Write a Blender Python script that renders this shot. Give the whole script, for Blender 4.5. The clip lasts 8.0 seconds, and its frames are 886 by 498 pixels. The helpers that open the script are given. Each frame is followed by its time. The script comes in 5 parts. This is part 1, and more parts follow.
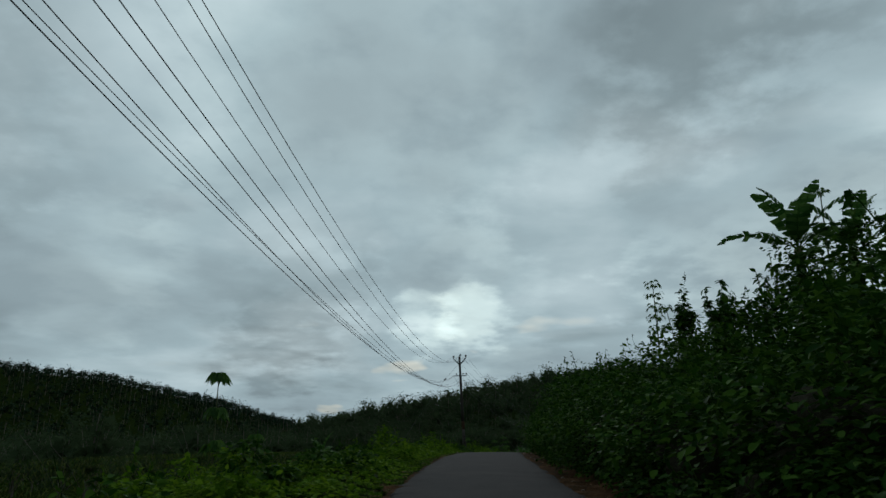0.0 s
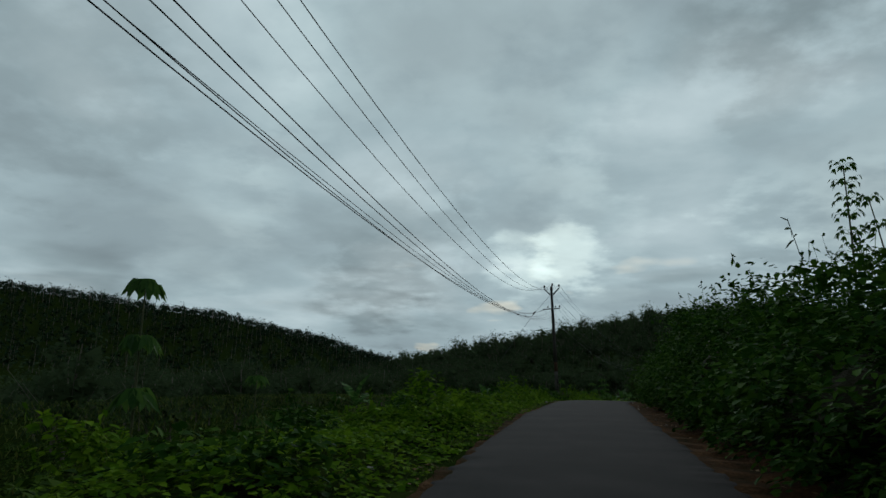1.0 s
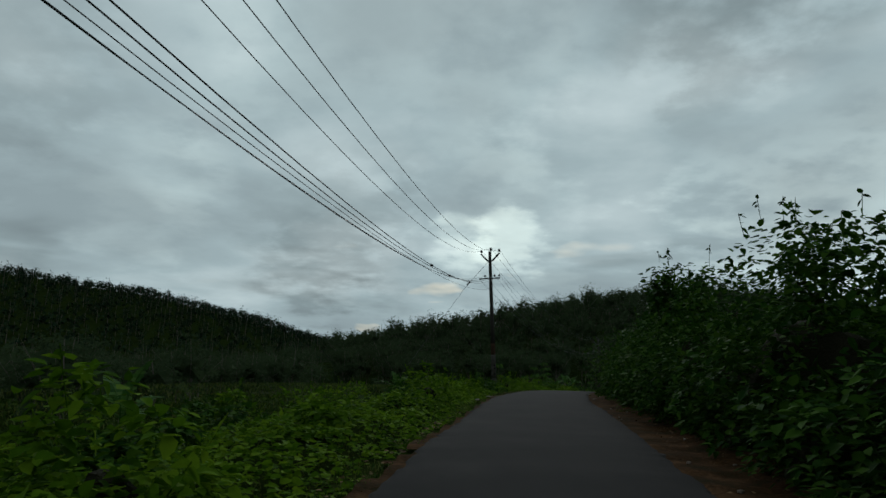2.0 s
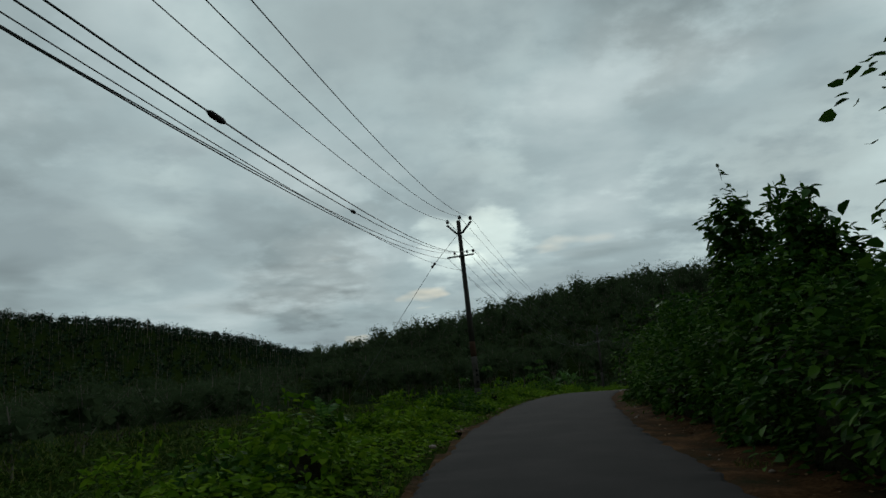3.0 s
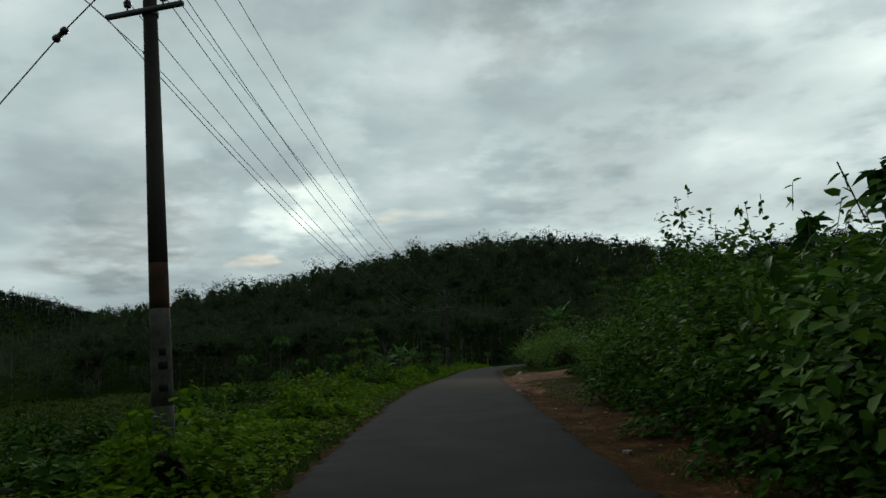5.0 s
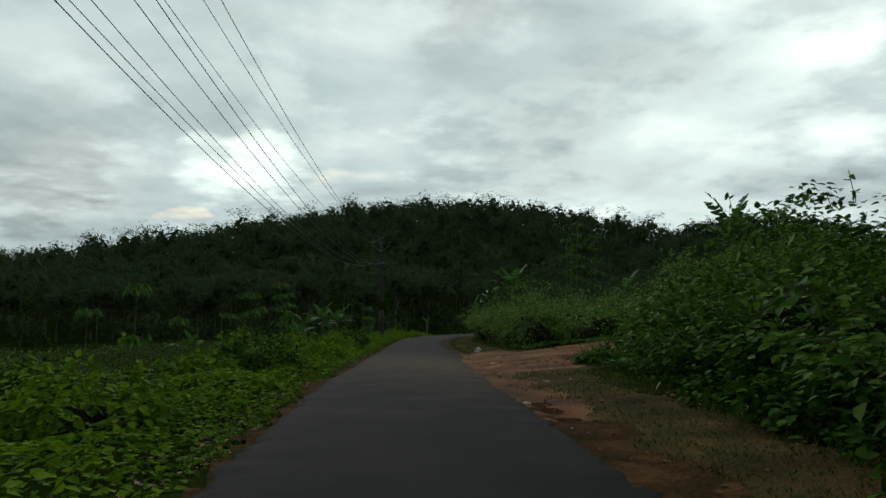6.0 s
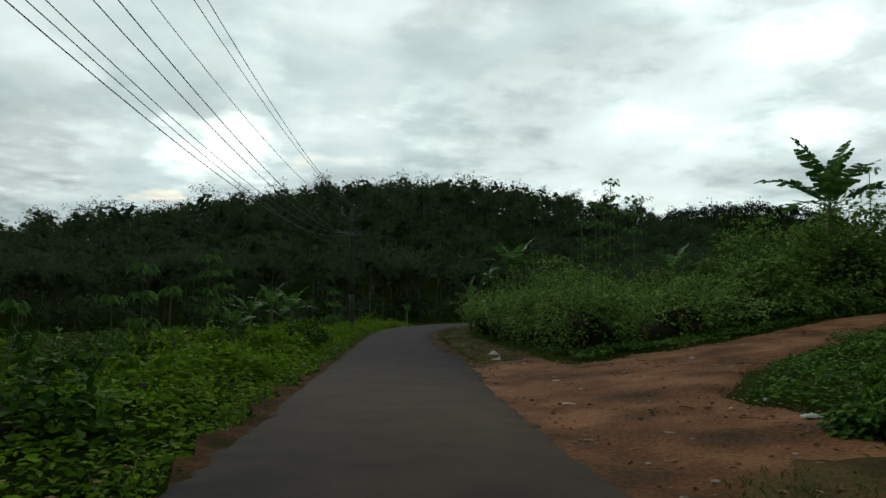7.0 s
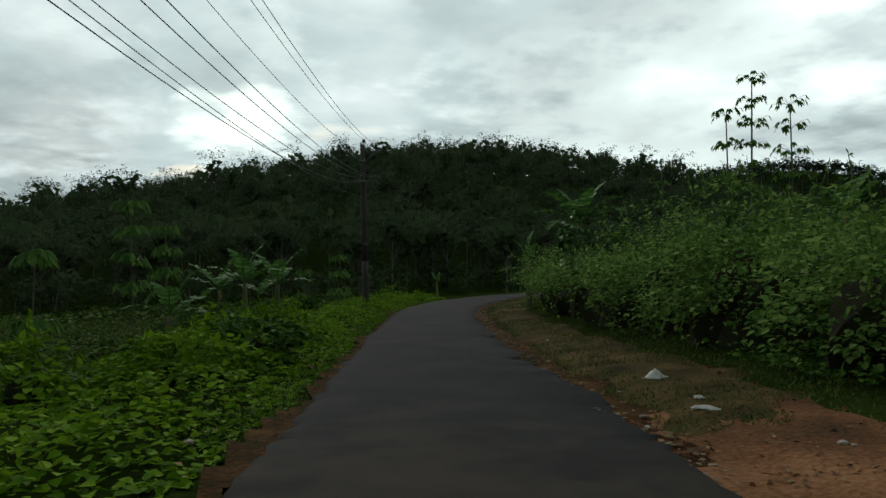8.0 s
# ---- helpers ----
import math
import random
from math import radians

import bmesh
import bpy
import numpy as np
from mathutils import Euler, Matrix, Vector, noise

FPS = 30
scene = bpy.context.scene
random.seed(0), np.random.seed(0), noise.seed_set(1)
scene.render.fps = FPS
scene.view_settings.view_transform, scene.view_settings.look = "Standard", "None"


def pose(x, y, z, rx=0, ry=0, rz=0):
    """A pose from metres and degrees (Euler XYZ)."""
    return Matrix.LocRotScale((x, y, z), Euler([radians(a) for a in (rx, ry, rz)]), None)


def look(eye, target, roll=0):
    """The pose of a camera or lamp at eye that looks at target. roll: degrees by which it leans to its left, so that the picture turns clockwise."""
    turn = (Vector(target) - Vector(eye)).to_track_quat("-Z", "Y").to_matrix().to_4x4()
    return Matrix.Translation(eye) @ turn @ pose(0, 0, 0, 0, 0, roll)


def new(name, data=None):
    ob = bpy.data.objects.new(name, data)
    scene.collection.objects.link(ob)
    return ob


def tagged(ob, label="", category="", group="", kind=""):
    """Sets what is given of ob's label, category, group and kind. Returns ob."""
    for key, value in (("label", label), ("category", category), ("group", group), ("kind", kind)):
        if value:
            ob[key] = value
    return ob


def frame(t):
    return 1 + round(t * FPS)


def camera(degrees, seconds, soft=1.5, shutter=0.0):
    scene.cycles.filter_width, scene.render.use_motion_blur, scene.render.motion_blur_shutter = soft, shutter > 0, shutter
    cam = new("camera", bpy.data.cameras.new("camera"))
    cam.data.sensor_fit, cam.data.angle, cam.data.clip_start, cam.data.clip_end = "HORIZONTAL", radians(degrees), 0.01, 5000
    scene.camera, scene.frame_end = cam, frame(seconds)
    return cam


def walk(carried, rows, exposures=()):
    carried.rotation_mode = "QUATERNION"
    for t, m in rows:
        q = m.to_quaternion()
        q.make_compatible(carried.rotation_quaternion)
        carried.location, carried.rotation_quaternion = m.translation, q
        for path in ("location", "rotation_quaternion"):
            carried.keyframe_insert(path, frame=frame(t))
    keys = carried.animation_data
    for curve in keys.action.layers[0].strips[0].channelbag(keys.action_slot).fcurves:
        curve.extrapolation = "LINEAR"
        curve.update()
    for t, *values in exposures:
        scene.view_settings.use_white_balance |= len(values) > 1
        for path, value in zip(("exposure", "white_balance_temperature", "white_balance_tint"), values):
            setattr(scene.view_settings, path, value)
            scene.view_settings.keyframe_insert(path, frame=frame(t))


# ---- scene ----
cam = camera(66.1, 8.0)
PATH = [
    (0.0, 0.000, 0.000, 1.361, 17.65, -0.12, 0.88),
    (0.5, 0.219, 5.099, 1.698, 15.13, 0.40, 5.27),
    (1.0, 0.322, 10.133, 2.046, 12.58, -1.61, 8.65),
    (1.5, 0.377, 15.274, 2.351, 8.61, -0.85, 5.34),
    (1.7, 0.419, 17.358, 2.464, 9.56, -2.54, 3.43),
    (2.8, 1.034, 29.371, 3.042, 12.52, 2.98, 4.14),
    (3.0, 1.163, 31.569, 3.141, 11.53, 3.37, 3.25),
    (3.5, 1.500, 37.077, 3.307, 11.05, 3.78, -0.52),
    (4.0, 1.863, 42.464, 3.422, 11.73, 1.10, -4.50),
    (4.5, 2.424, 47.781, 3.550, 8.78, 2.78, -8.53),
    (4.7, 2.685, 49.827, 3.619, 9.06, 3.04, -9.52),
    (5.8, 4.570, 61.309, 3.733, 5.29, 0.36, -15.29),
    (6.0, 5.042, 63.445, 3.728, 5.32, 0.01, -16.53),
    (6.5, 6.355, 68.787, 3.739, 4.05, -1.50, -17.28),
    (7.0, 7.500, 73.898, 3.675, 4.18, -0.52, -18.57),
    (7.5, 8.762, 79.135, 3.639, 4.21, -1.50, -18.27),
    (8.0, 10.063, 84.521, 3.560, 1.52, 0.77, -16.58),
]
walk(cam, [(t, pose(x, y, z, 90 + p, r, w)) for t, x, y, z, p, r, w in PATH],
     [(0.0, 0.1, 6000, 8), (1.5, 0.1, 6100, 8), (3.5, 0.15, 6350, 8), (4.7, 0.3, 6450, 9), (5.8, 0.56, 6600, 10), (6.4, 0.74, 6600, 10), (7.0, 0.8, 6600, 10), (8.0, 0.76, 6600, 10)])

# ---- world, sun ----
world = bpy.data.worlds.new("overcast_sky")
scene.world = world
world.use_nodes = True
SUN_BEARING, SUN_UP = 0.0, 12.0


def sky_nodes():
    nt = world.node_tree
    nt.nodes.clear()
    n = lambda kind, **kw: set_node(nt, kind, **kw)
    link = nt.links.new
    out = n("ShaderNodeOutputWorld")
    bg = n("ShaderNodeBackground")
    bg.inputs["Strength"].default_value = 1.32
    sky = n("ShaderNodeTexSky", sky_type="NISHITA", sun_disc=False, sun_elevation=radians(SUN_UP), sun_rotation=radians(SUN_BEARING))
    dim = n("ShaderNodeVectorMath", operation="SCALE")
    dim.inputs["Scale"].default_value = 0.035
    link(sky.outputs[0], dim.inputs[0])
    co = n("ShaderNodeTexCoord")
    sep = n("ShaderNodeSeparateXYZ")
    link(co.outputs["Generated"], sep.inputs[0])
    # cloud layer: the direction laid onto a flat sheet overhead
    up = math_node(nt, "ADD", math_node(nt, "MAXIMUM", sep.outputs["Z"], 0.0), 0.2)
    flat = n("ShaderNodeCombineXYZ")
    link(math_node(nt, "DIVIDE", sep.outputs["X"], up), flat.inputs[0])
    link(math_node(nt, "DIVIDE", sep.outputs["Y"], up), flat.inputs[1])
    big = n("ShaderNodeTexNoise", noise_dimensions="3D")
    big.inputs["Scale"].default_value, big.inputs["Detail"].default_value, big.inputs["Roughness"].default_value, big.inputs["Distortion"].default_value = 1.35, 6, 0.5, 0.2
    shift = n("ShaderNodeMapping")
    shift.inputs["Location"].default_value = (3.1, 0.6, 0.0)
    link(flat.outputs[0], shift.inputs[0])
    link(shift.outputs[0], big.inputs["Vector"])
    ramp = n("ShaderNodeValToRGB")
    els = ramp.color_ramp.elements
    els[0].position, els[0].color = 0.34, (0.2, 0.243, 0.25, 1)
    els[1].position, els[1].color = 0.66, (0.365, 0.422, 0.42, 1)
    mid = els.new(0.5)
    mid.color = (0.255, 0.312, 0.318, 1)
    link(big.outputs["Fac"], ramp.inputs[0])
    # thin spots let the blue sky through
    thin = n("ShaderNodeTexNoise")
    thin.inputs["Scale"].default_value, thin.inputs["Detail"].default_value = 2.3, 3
    link(flat.outputs[0], thin.inputs["Vector"])
    gap = n("ShaderNodeMapRange")
    for k, v in (("From Min", 0.62), ("From Max", 0.76), ("To Min", 0.0), ("To Max", 0.25)):
        gap.inputs[k].default_value = v
    link(thin.outputs["Fac"], gap.inputs["Value"])
    mix = n("ShaderNodeMix", data_type="RGBA")
    link(gap.outputs[0], mix.inputs[0])
    link(ramp.outputs[0], mix.inputs[6])
    link(dim.outputs[0], mix.inputs[7])
    rag = n("ShaderNodeTexNoise")
    rag.inputs["Scale"].default_value, rag.inputs["Detail"].default_value, rag.inputs["Roughness"].default_value = 4.2, 6, 0.55
    link(flat.outputs[0], rag.inputs["Vector"])
    # the veiled sun, brighter and heavier banks of cloud round it: bearing, height, reach in degrees, gain
    gains = None
    for bearing, height, reach, gain in ((-2.4, 11.2, 3.4, 0.5), (1.6, 11.9, 3.8, 0.62), (0, 12.5, 10, 0.16), (34, 14, 20, 0.42), (-14, 33, 24, 0.2), (25, 30, 15, -0.36), (-12, 15, 12, -0.2), (-14, 10.5, 6, -0.14), (-38, 27, 14, -0.2), (-28, 14, 7, 0.14)):
        b, h = radians(bearing), radians(height)
        dot = n("ShaderNodeVectorMath", operation="DOT_PRODUCT")
        dot.inputs[1].default_value = (math.sin(b) * math.cos(h), math.cos(b) * math.cos(h), math.sin(h))
        link(co.outputs["Generated"], dot.inputs[0])
        # ragged rim: the cloud noise pushes the edge in and out
        near = math_node(nt, "ADD", dot.outputs["Value"], math_node(nt, "MULTIPLY", math_node(nt, "SUBTRACT", rag.outputs["Fac"], 0.5), (1 - math.cos(radians(reach))) * 3.4))
        glow = n("ShaderNodeMapRange", interpolation_type="SMOOTHSTEP")
        for k, v in (("From Min", math.cos(radians(reach))), ("From Max", math.cos(radians(reach * 0.2))), ("To Min", 0.0), ("To Max", gain)):
            glow.inputs[k].default_value = v
        link(near, glow.inputs["Value"])
        gains = glow.outputs[0] if gains is None else math_node(nt, "ADD", gains, glow.outputs[0])
    # long flat streaks of grey low over the hills
    wide_ = n("ShaderNodeMapping")
    wide_.inputs["Scale"].default_value = (1.9, 1.9, 9.0)
    wide_.inputs["Location"].default_value = (0.7, 1.9, 0.3)
    link(co.outputs["Generated"], wide_.inputs[0])
    streak = n("ShaderNodeTexNoise")
    streak.inputs["Scale"].default_value, streak.inputs["Detail"].default_value, streak.inputs["Roughness"].default_value, streak.inputs["Distortion"].default_value = 1.6, 3, 0.5, 0.5
    link(wide_.outputs[0], streak.inputs["Vector"])
    dark = n("ShaderNodeMapRange", interpolation_type="SMOOTHSTEP")
    for k, v in (("From Min", 0.5), ("From Max", 0.68), ("To Min", 0.0), ("To Max", -0.3)):
        dark.inputs[k].default_value = v
    link(streak.outputs["Fac"], dark.inputs["Value"])
    low = n("ShaderNodeMapRange", interpolation_type="SMOOTHSTEP")
    for k, v in (("From Min", 0.12), ("From Max", 0.3), ("To Min", 1.0), ("To Max", 0.0)):
        low.inputs[k].default_value = v
    link(sep.outputs["Z"], low.inputs["Value"])
    gains = math_node(nt, "ADD", gains, math_node(nt, "MULTIPLY", dark.outputs[0], low.outputs[0]))
    # away from the sun the cover is heavier
    west = n("ShaderNodeVectorMath", operation="DOT_PRODUCT")
    b = radians(12)
    west.inputs[1].default_value = (math.sin(b) * 0.94, math.cos(b) * 0.94, 0.34)
    link(co.outputs["Generated"], west.inputs[0])
    fall = n("ShaderNodeMapRange", interpolation_type="SMOOTHSTEP")
    for k, v in (("From Min", -0.5), ("From Max", 0.72), ("To Min", 0.33), ("To Max", 1.0)):
        fall.inputs[k].default_value = v
    link(west.outputs["Value"], fall.inputs["Value"])
    scaled = n("ShaderNodeVectorMath", operation="SCALE")
    link(mix.outputs[2], scaled.inputs[0])
    link(math_node(nt, "MULTIPLY", math_node(nt, "ADD", gains, 1.0), fall.outputs[0]), scaled.inputs["Scale"])
    # the thin cloud before the sun is cream-coloured
    warm = n("ShaderNodeMix", data_type="RGBA", blend_type="MULTIPLY")
    link(math_node(nt, "MULTIPLY", gains, 1.1, True), warm.inputs[0])
    link(scaled.outputs[0], warm.inputs[6])
    warm.inputs[7].default_value = (1.06, 0.99, 0.9, 1)
    link(warm.outputs[2], bg.inputs["Color"])
    link(bg.outputs[0], out.inputs[0])


def set_node(nt, kind, **kw):
    node = nt.nodes.new(kind)
    if "sky_type" in kw:
        node.sky_type, node.sun_disc, node.sun_elevation, node.sun_rotation = kw["sky_type"], kw["sun_disc"], kw["sun_elevation"], kw["sun_rotation"]
    if "operation" in kw:
        node.operation = kw["operation"]
    if "noise_dimensions" in kw:
        node.noise_dimensions = kw["noise_dimensions"]
    if "data_type" in kw:
        node.data_type = kw["data_type"]
    if "blend_type" in kw:
        node.blend_type = kw["blend_type"]
    if "interpolation_type" in kw:
        node.interpolation_type = kw["interpolation_type"]
    return node


def math_node(nt, op, a, b=None, clamp=False):
    node = nt.nodes.new("ShaderNodeMath")
    node.operation, node.use_clamp = op, clamp
    for i, v in enumerate((a, b)):
        if v is None:
            continue
        if isinstance(v, (int, float)):
            node.inputs[i].default_value = v
        else:
            nt.links.new(v, node.inputs[i])
    return node.outputs[0]


sky_nodes()
sun = new("sun", bpy.data.lights.new("sun", "SUN"))
sun.data.energy, sun.data.angle, sun.data.color = 0.6, radians(25), (1.0, 0.97, 0.92)
_b, _h = radians(SUN_BEARING), radians(SUN_UP + 16)
sun.matrix_world = look((40 * math.sin(_b), 40 * math.cos(_b), 60), (40 * math.sin(_b) - math.sin(_b) * math.cos(_h), 40 * math.cos(_b) - math.cos(_b) * math.cos(_h), 60 - math.sin(_h)))


# ---- materials ----
def material(name, colours, rough=0.8, scale=4.0, fine=60.0, bump=0.3, random_by="", translucent=0.0, spec=0.06, positions=None, bump_dist=0.02, metal=0.0, stretch=(1, 1, 1), by_leaf=0.62):
    """Two scales of noise over a ramp of colours, with relief. random_by: island, object or nothing."""
    m = bpy.data.materials.new(name)
    m.use_nodes = True
    nt = m.node_tree
    bsdf = nt.nodes["Principled BSDF"]
    link = nt.links.new
    co = nt.nodes.new("ShaderNodeTexCoord")
    mp = set_node(nt, "ShaderNodeMapping")
    mp.inputs["Scale"].default_value = stretch
    geo = nt.nodes.new("ShaderNodeNewGeometry")
    link(geo.outputs["Position"] if random_by != "object" else co.outputs["Object"], mp.inputs[0])
    a = nt.nodes.new("ShaderNodeTexNoise")
    a.inputs["Scale"].default_value, a.inputs["Detail"].default_value = scale, 6
    b = nt.nodes.new("ShaderNodeTexNoise")
    b.inputs["Scale"].default_value, b.inputs["Detail"].default_value = fine, 4
    link(mp.outputs[0], a.inputs["Vector"])
    link(mp.outputs[0], b.inputs["Vector"])
    fac = math_node(nt, "ADD", math_node(nt, "MULTIPLY", a.outputs["Fac"], 0.65), math_node(nt, "MULTIPLY", b.outputs["Fac"], 0.35))
    if random_by == "island":
        fac = math_node(nt, "ADD", math_node(nt, "MULTIPLY", geo.outputs["Random Per Island"], by_leaf), math_node(nt, "MULTIPLY", fac, 1.07 - by_leaf))
    elif random_by == "object":
        info = nt.nodes.new("ShaderNodeObjectInfo")
        fac = math_node(nt, "ADD", math_node(nt, "MULTIPLY", info.outputs["Random"], 0.4), math_node(nt, "MULTIPLY", fac, 0.6))
    ramp = nt.nodes.new("ShaderNodeValToRGB")
    els = ramp.color_ramp.elements
    pos = positions or [0.25 + 0.5 * i / max(1, len(colours) - 1) for i in range(len(colours))]
    els[0].position, els[0].color = pos[0], (*colours[0], 1)
    els[1].position, els[1].color = pos[-1], (*colours[-1], 1)
    for p, c in zip(pos[1:-1], colours[1:-1]):
        els.new(p).color = (*c, 1)
    link(fac, ramp.inputs[0])
    link(ramp.outputs[0], bsdf.inputs["Base Color"])
    bsdf.inputs["Roughness"].default_value = rough
    bsdf.inputs["Specular IOR Level"].default_value = spec
    bsdf.inputs["Metallic"].default_value = metal
    if bump:
        bp = nt.nodes.new("ShaderNodeBump")
        bp.inputs["Strength"].default_value, bp.inputs["Distance"].default_value = bump, bump_dist
        link(b.outputs["Fac"], bp.inputs["Height"])
        link(bp.outputs[0], bsdf.inputs["Normal"])
    if translucent:
        tr = nt.nodes.new("ShaderNodeBsdfTranslucent")
        link(ramp.outputs[0], tr.inputs["Color"])
        ms = nt.nodes.new("ShaderNodeMixShader")
        ms.inputs[0].default_value = translucent
        link(bsdf.outputs[0], ms.inputs[1])
        link(tr.outputs[0], ms.inputs[2])
        link(ms.outputs[0], nt.nodes["Material Output"].inputs["Surface"])
    return m


ASPHALT = material("asphalt", [(0.008, 0.008, 0.0085), (0.014, 0.014, 0.0139), (0.025, 0.0242, 0.023)], rough=0.92, scale=0.9, fine=90, bump=0.6, bump_dist=0.01)


def dusty(m):
    """Brown dust carried onto the asphalt at the mouth of the track, worn paler wheel lines, and dark patches."""
    nt = m.node_tree
    link = nt.links.new
    bsdf = nt.nodes["Principled BSDF"]
    old = bsdf.inputs["Base Color"].links[0].from_socket
    geo = nt.nodes.new("ShaderNodeNewGeometry")
    mp = set_node(nt, "ShaderNodeMapping")
    mp.inputs["Location"].default_value = (-10.6 / 2.8, -82.0 / 7.0, 0)
    mp.inputs["Scale"].default_value = (1 / 2.8, 1 / 7.0, 0)
    link(geo.outputs["Position"], mp.inputs[0])
    far = set_node(nt, "ShaderNodeVectorMath", operation="LENGTH")
    link(mp.outputs[0], far.inputs[0])
    no = nt.nodes.new("ShaderNodeTexNoise")
    no.inputs["Scale"].default_value, no.inputs["Detail"].default_value, no.inputs["Roughness"].default_value = 1.6, 8, 0.65
    link(geo.outputs["Position"], no.inputs["Vector"])
    amount = math_node(nt, "MULTIPLY", math_node(nt, "SUBTRACT", math_node(nt, "ADD", no.outputs["Fac"], 0.42), math_node(nt, "MULTIPLY", far.outputs["Value"], 0.62)), 0.9, True)
    mix = set_node(nt, "ShaderNodeMix", data_type="RGBA")
    link(amount, mix.inputs[0])
    link(old, mix.inputs[6])
    mix.inputs[7].default_value = (0.07, 0.05, 0.034, 1)
    link(mix.outputs[2], bsdf.inputs["Base Color"])


dusty(ASPHALT)
SOIL = material("red_soil", [(0.034, 0.019, 0.008), (0.108, 0.045, 0.018), (0.215, 0.102, 0.048)], rough=0.95, scale=0.8, fine=22, bump=0.7, bump_dist=0.025, positions=(0.36, 0.5, 0.66))
VERGE = material("verge_soil", [(0.018, 0.017, 0.007), (0.042, 0.022, 0.0095), (0.095, 0.05, 0.022)], rough=0.95, scale=1.9, fine=18, bump=0.9, bump_dist=0.04, positions=(0.36, 0.5, 0.66), spec=0.01)
TURF = material("rough_grass_ground", [(0.008, 0.013, 0.003), (0.015, 0.025, 0.005), (0.028, 0.038, 0.009)], rough=0.95, scale=0.35, fine=9, bump=0.8, bump_dist=0.06, spec=0.0)
GRASSEARTH = material("grassy_earth", [(0.024, 0.019, 0.007), (0.05, 0.036, 0.014), (0.095, 0.06, 0.026)], rough=0.95, scale=1.4, fine=24, bump=0.9, bump_dist=0.03, positions=(0.36, 0.5, 0.66), spec=0.02)
PALEGRIT = material("pale_grit", [(0.05, 0.036, 0.02), (0.11, 0.082, 0.05), (0.19, 0.15, 0.1)], rough=0.95, scale=2.0, fine=40, bump=0.3, random_by="island", spec=0.02)
CREEPER = material("creeper_leaf", [(0.026, 0.068, 0.003), (0.07, 0.15, 0.006), (0.155, 0.255, 0.014)], rough=0.7, scale=0.8, fine=20, bump=0.15, random_by="island", translucent=0.34, spec=0.015, by_leaf=0.42)
BUSHLEAF = material("bush_leaf", [(0.010, 0.036, 0.004), (0.023, 0.067, 0.007), (0.058, 0.122, 0.014)], rough=0.7, scale=0.5, fine=20, bump=0.15, random_by="island", translucent=0.22, spec=0.025)
FIELDLEAF = material("field_weed_leaf", [(0.012, 0.03, 0.003), (0.024, 0.052, 0.005), (0.05, 0.088, 0.009)], rough=0.7, scale=0.4, fine=20, bump=0.1, random_by="island", translucent=0.2, spec=0.015)
# lighter copy of the bush leaf, the brighter lit look put into its colour
BANKLEAF = material("lit_bank_leaf", [(0.016, 0.052, 0.005), (0.038, 0.1, 0.01), (0.095, 0.18, 0.022)], rough=0.6, scale=0.6, fine=20, bump=0.15, random_by="island", translucent=0.28, spec=0.06)
SHADEDSTEMS = material("shaded_stems", [(0.012, 0.014, 0.006), (0.025, 0.026, 0.012), (0.04, 0.034, 0.02)], rough=0.95, scale=3, fine=30, bump=1.0, bump_dist=0.05)
# leaf green lifted and greyed: slight haze over the hill put into the colour
RUBBERLEAF = material("rubber_leaf", [(0.03, 0.05, 0.024), (0.042, 0.066, 0.03), (0.058, 0.085, 0.039)], rough=0.9, scale=0.16, fine=1.2, bump=0.0, random_by="island", translucent=0.35, by_leaf=0.2, spec=0.01)
# bluish leaf colour carries the haze of distance
FARLEAF = material("far_wood_leaf", [(0.014, 0.03, 0.018), (0.022, 0.042, 0.024), (0.034, 0.056, 0.03)], rough=0.95, scale=0.05, fine=1, bump=0.0, random_by="island", spec=0.0)
BARK = material("grey_bark", [(0.07, 0.06, 0.048), (0.14, 0.12, 0.1), (0.22, 0.2, 0.17)], rough=0.9, scale=1.5, fine=14, bump=0.6, stretch=(1, 1, 0.3))
SAPLINGLEAF = material("sapling_leaf", [(0.024, 0.066, 0.013), (0.05, 0.115, 0.02), (0.095, 0.175, 0.034)], rough=0.45, scale=1, fine=20, bump=0.1, random_by="island", translucent=0.3)
BANANALEAF = material("banana_leaf", [(0.026, 0.078, 0.016), (0.055, 0.13, 0.026), (0.1, 0.19, 0.045)], rough=0.65, scale=1, fine=12, bump=0.2, random_by="island", translucent=0.3)
BANANASTEM = material("banana_stem", [(0.08, 0.10, 0.035), (0.13, 0.14, 0.06), (0.12, 0.08, 0.04)], rough=0.7, scale=3, fine=30, bump=0.3, stretch=(1, 1, 0.2))
GREENSTEM = material("green_stem", [(0.05, 0.07, 0.03), (0.09, 0.10, 0.05), (0.12, 0.11, 0.07)], rough=0.8, scale=3, fine=30, bump=0.3)
STEEL = material("weathered_steel_pole", [(0.035, 0.034, 0.033), (0.06, 0.055, 0.05), (0.09, 0.075, 0.062)], rough=0.75, scale=2.0, fine=25, bump=0.3, metal=0.2, stretch=(1, 1, 0.4))
RUST = material("rusty_paint", [(0.035, 0.022, 0.016), (0.06, 0.034, 0.022), (0.085, 0.052, 0.034)], rough=0.9, scale=4.0, fine=30, bump=0.3)
GREYPAINT = material("faded_grey_paint", [(0.03, 0.028, 0.025), (0.075, 0.068, 0.06), (0.13, 0.12, 0.105)], rough=0.9, scale=5.0, fine=30, bump=0.3)
BLACKPAINT = material("black_paint", [(0.012, 0.012, 0.012), (0.02, 0.02, 0.02)], rough=0.7, bump=0.1)
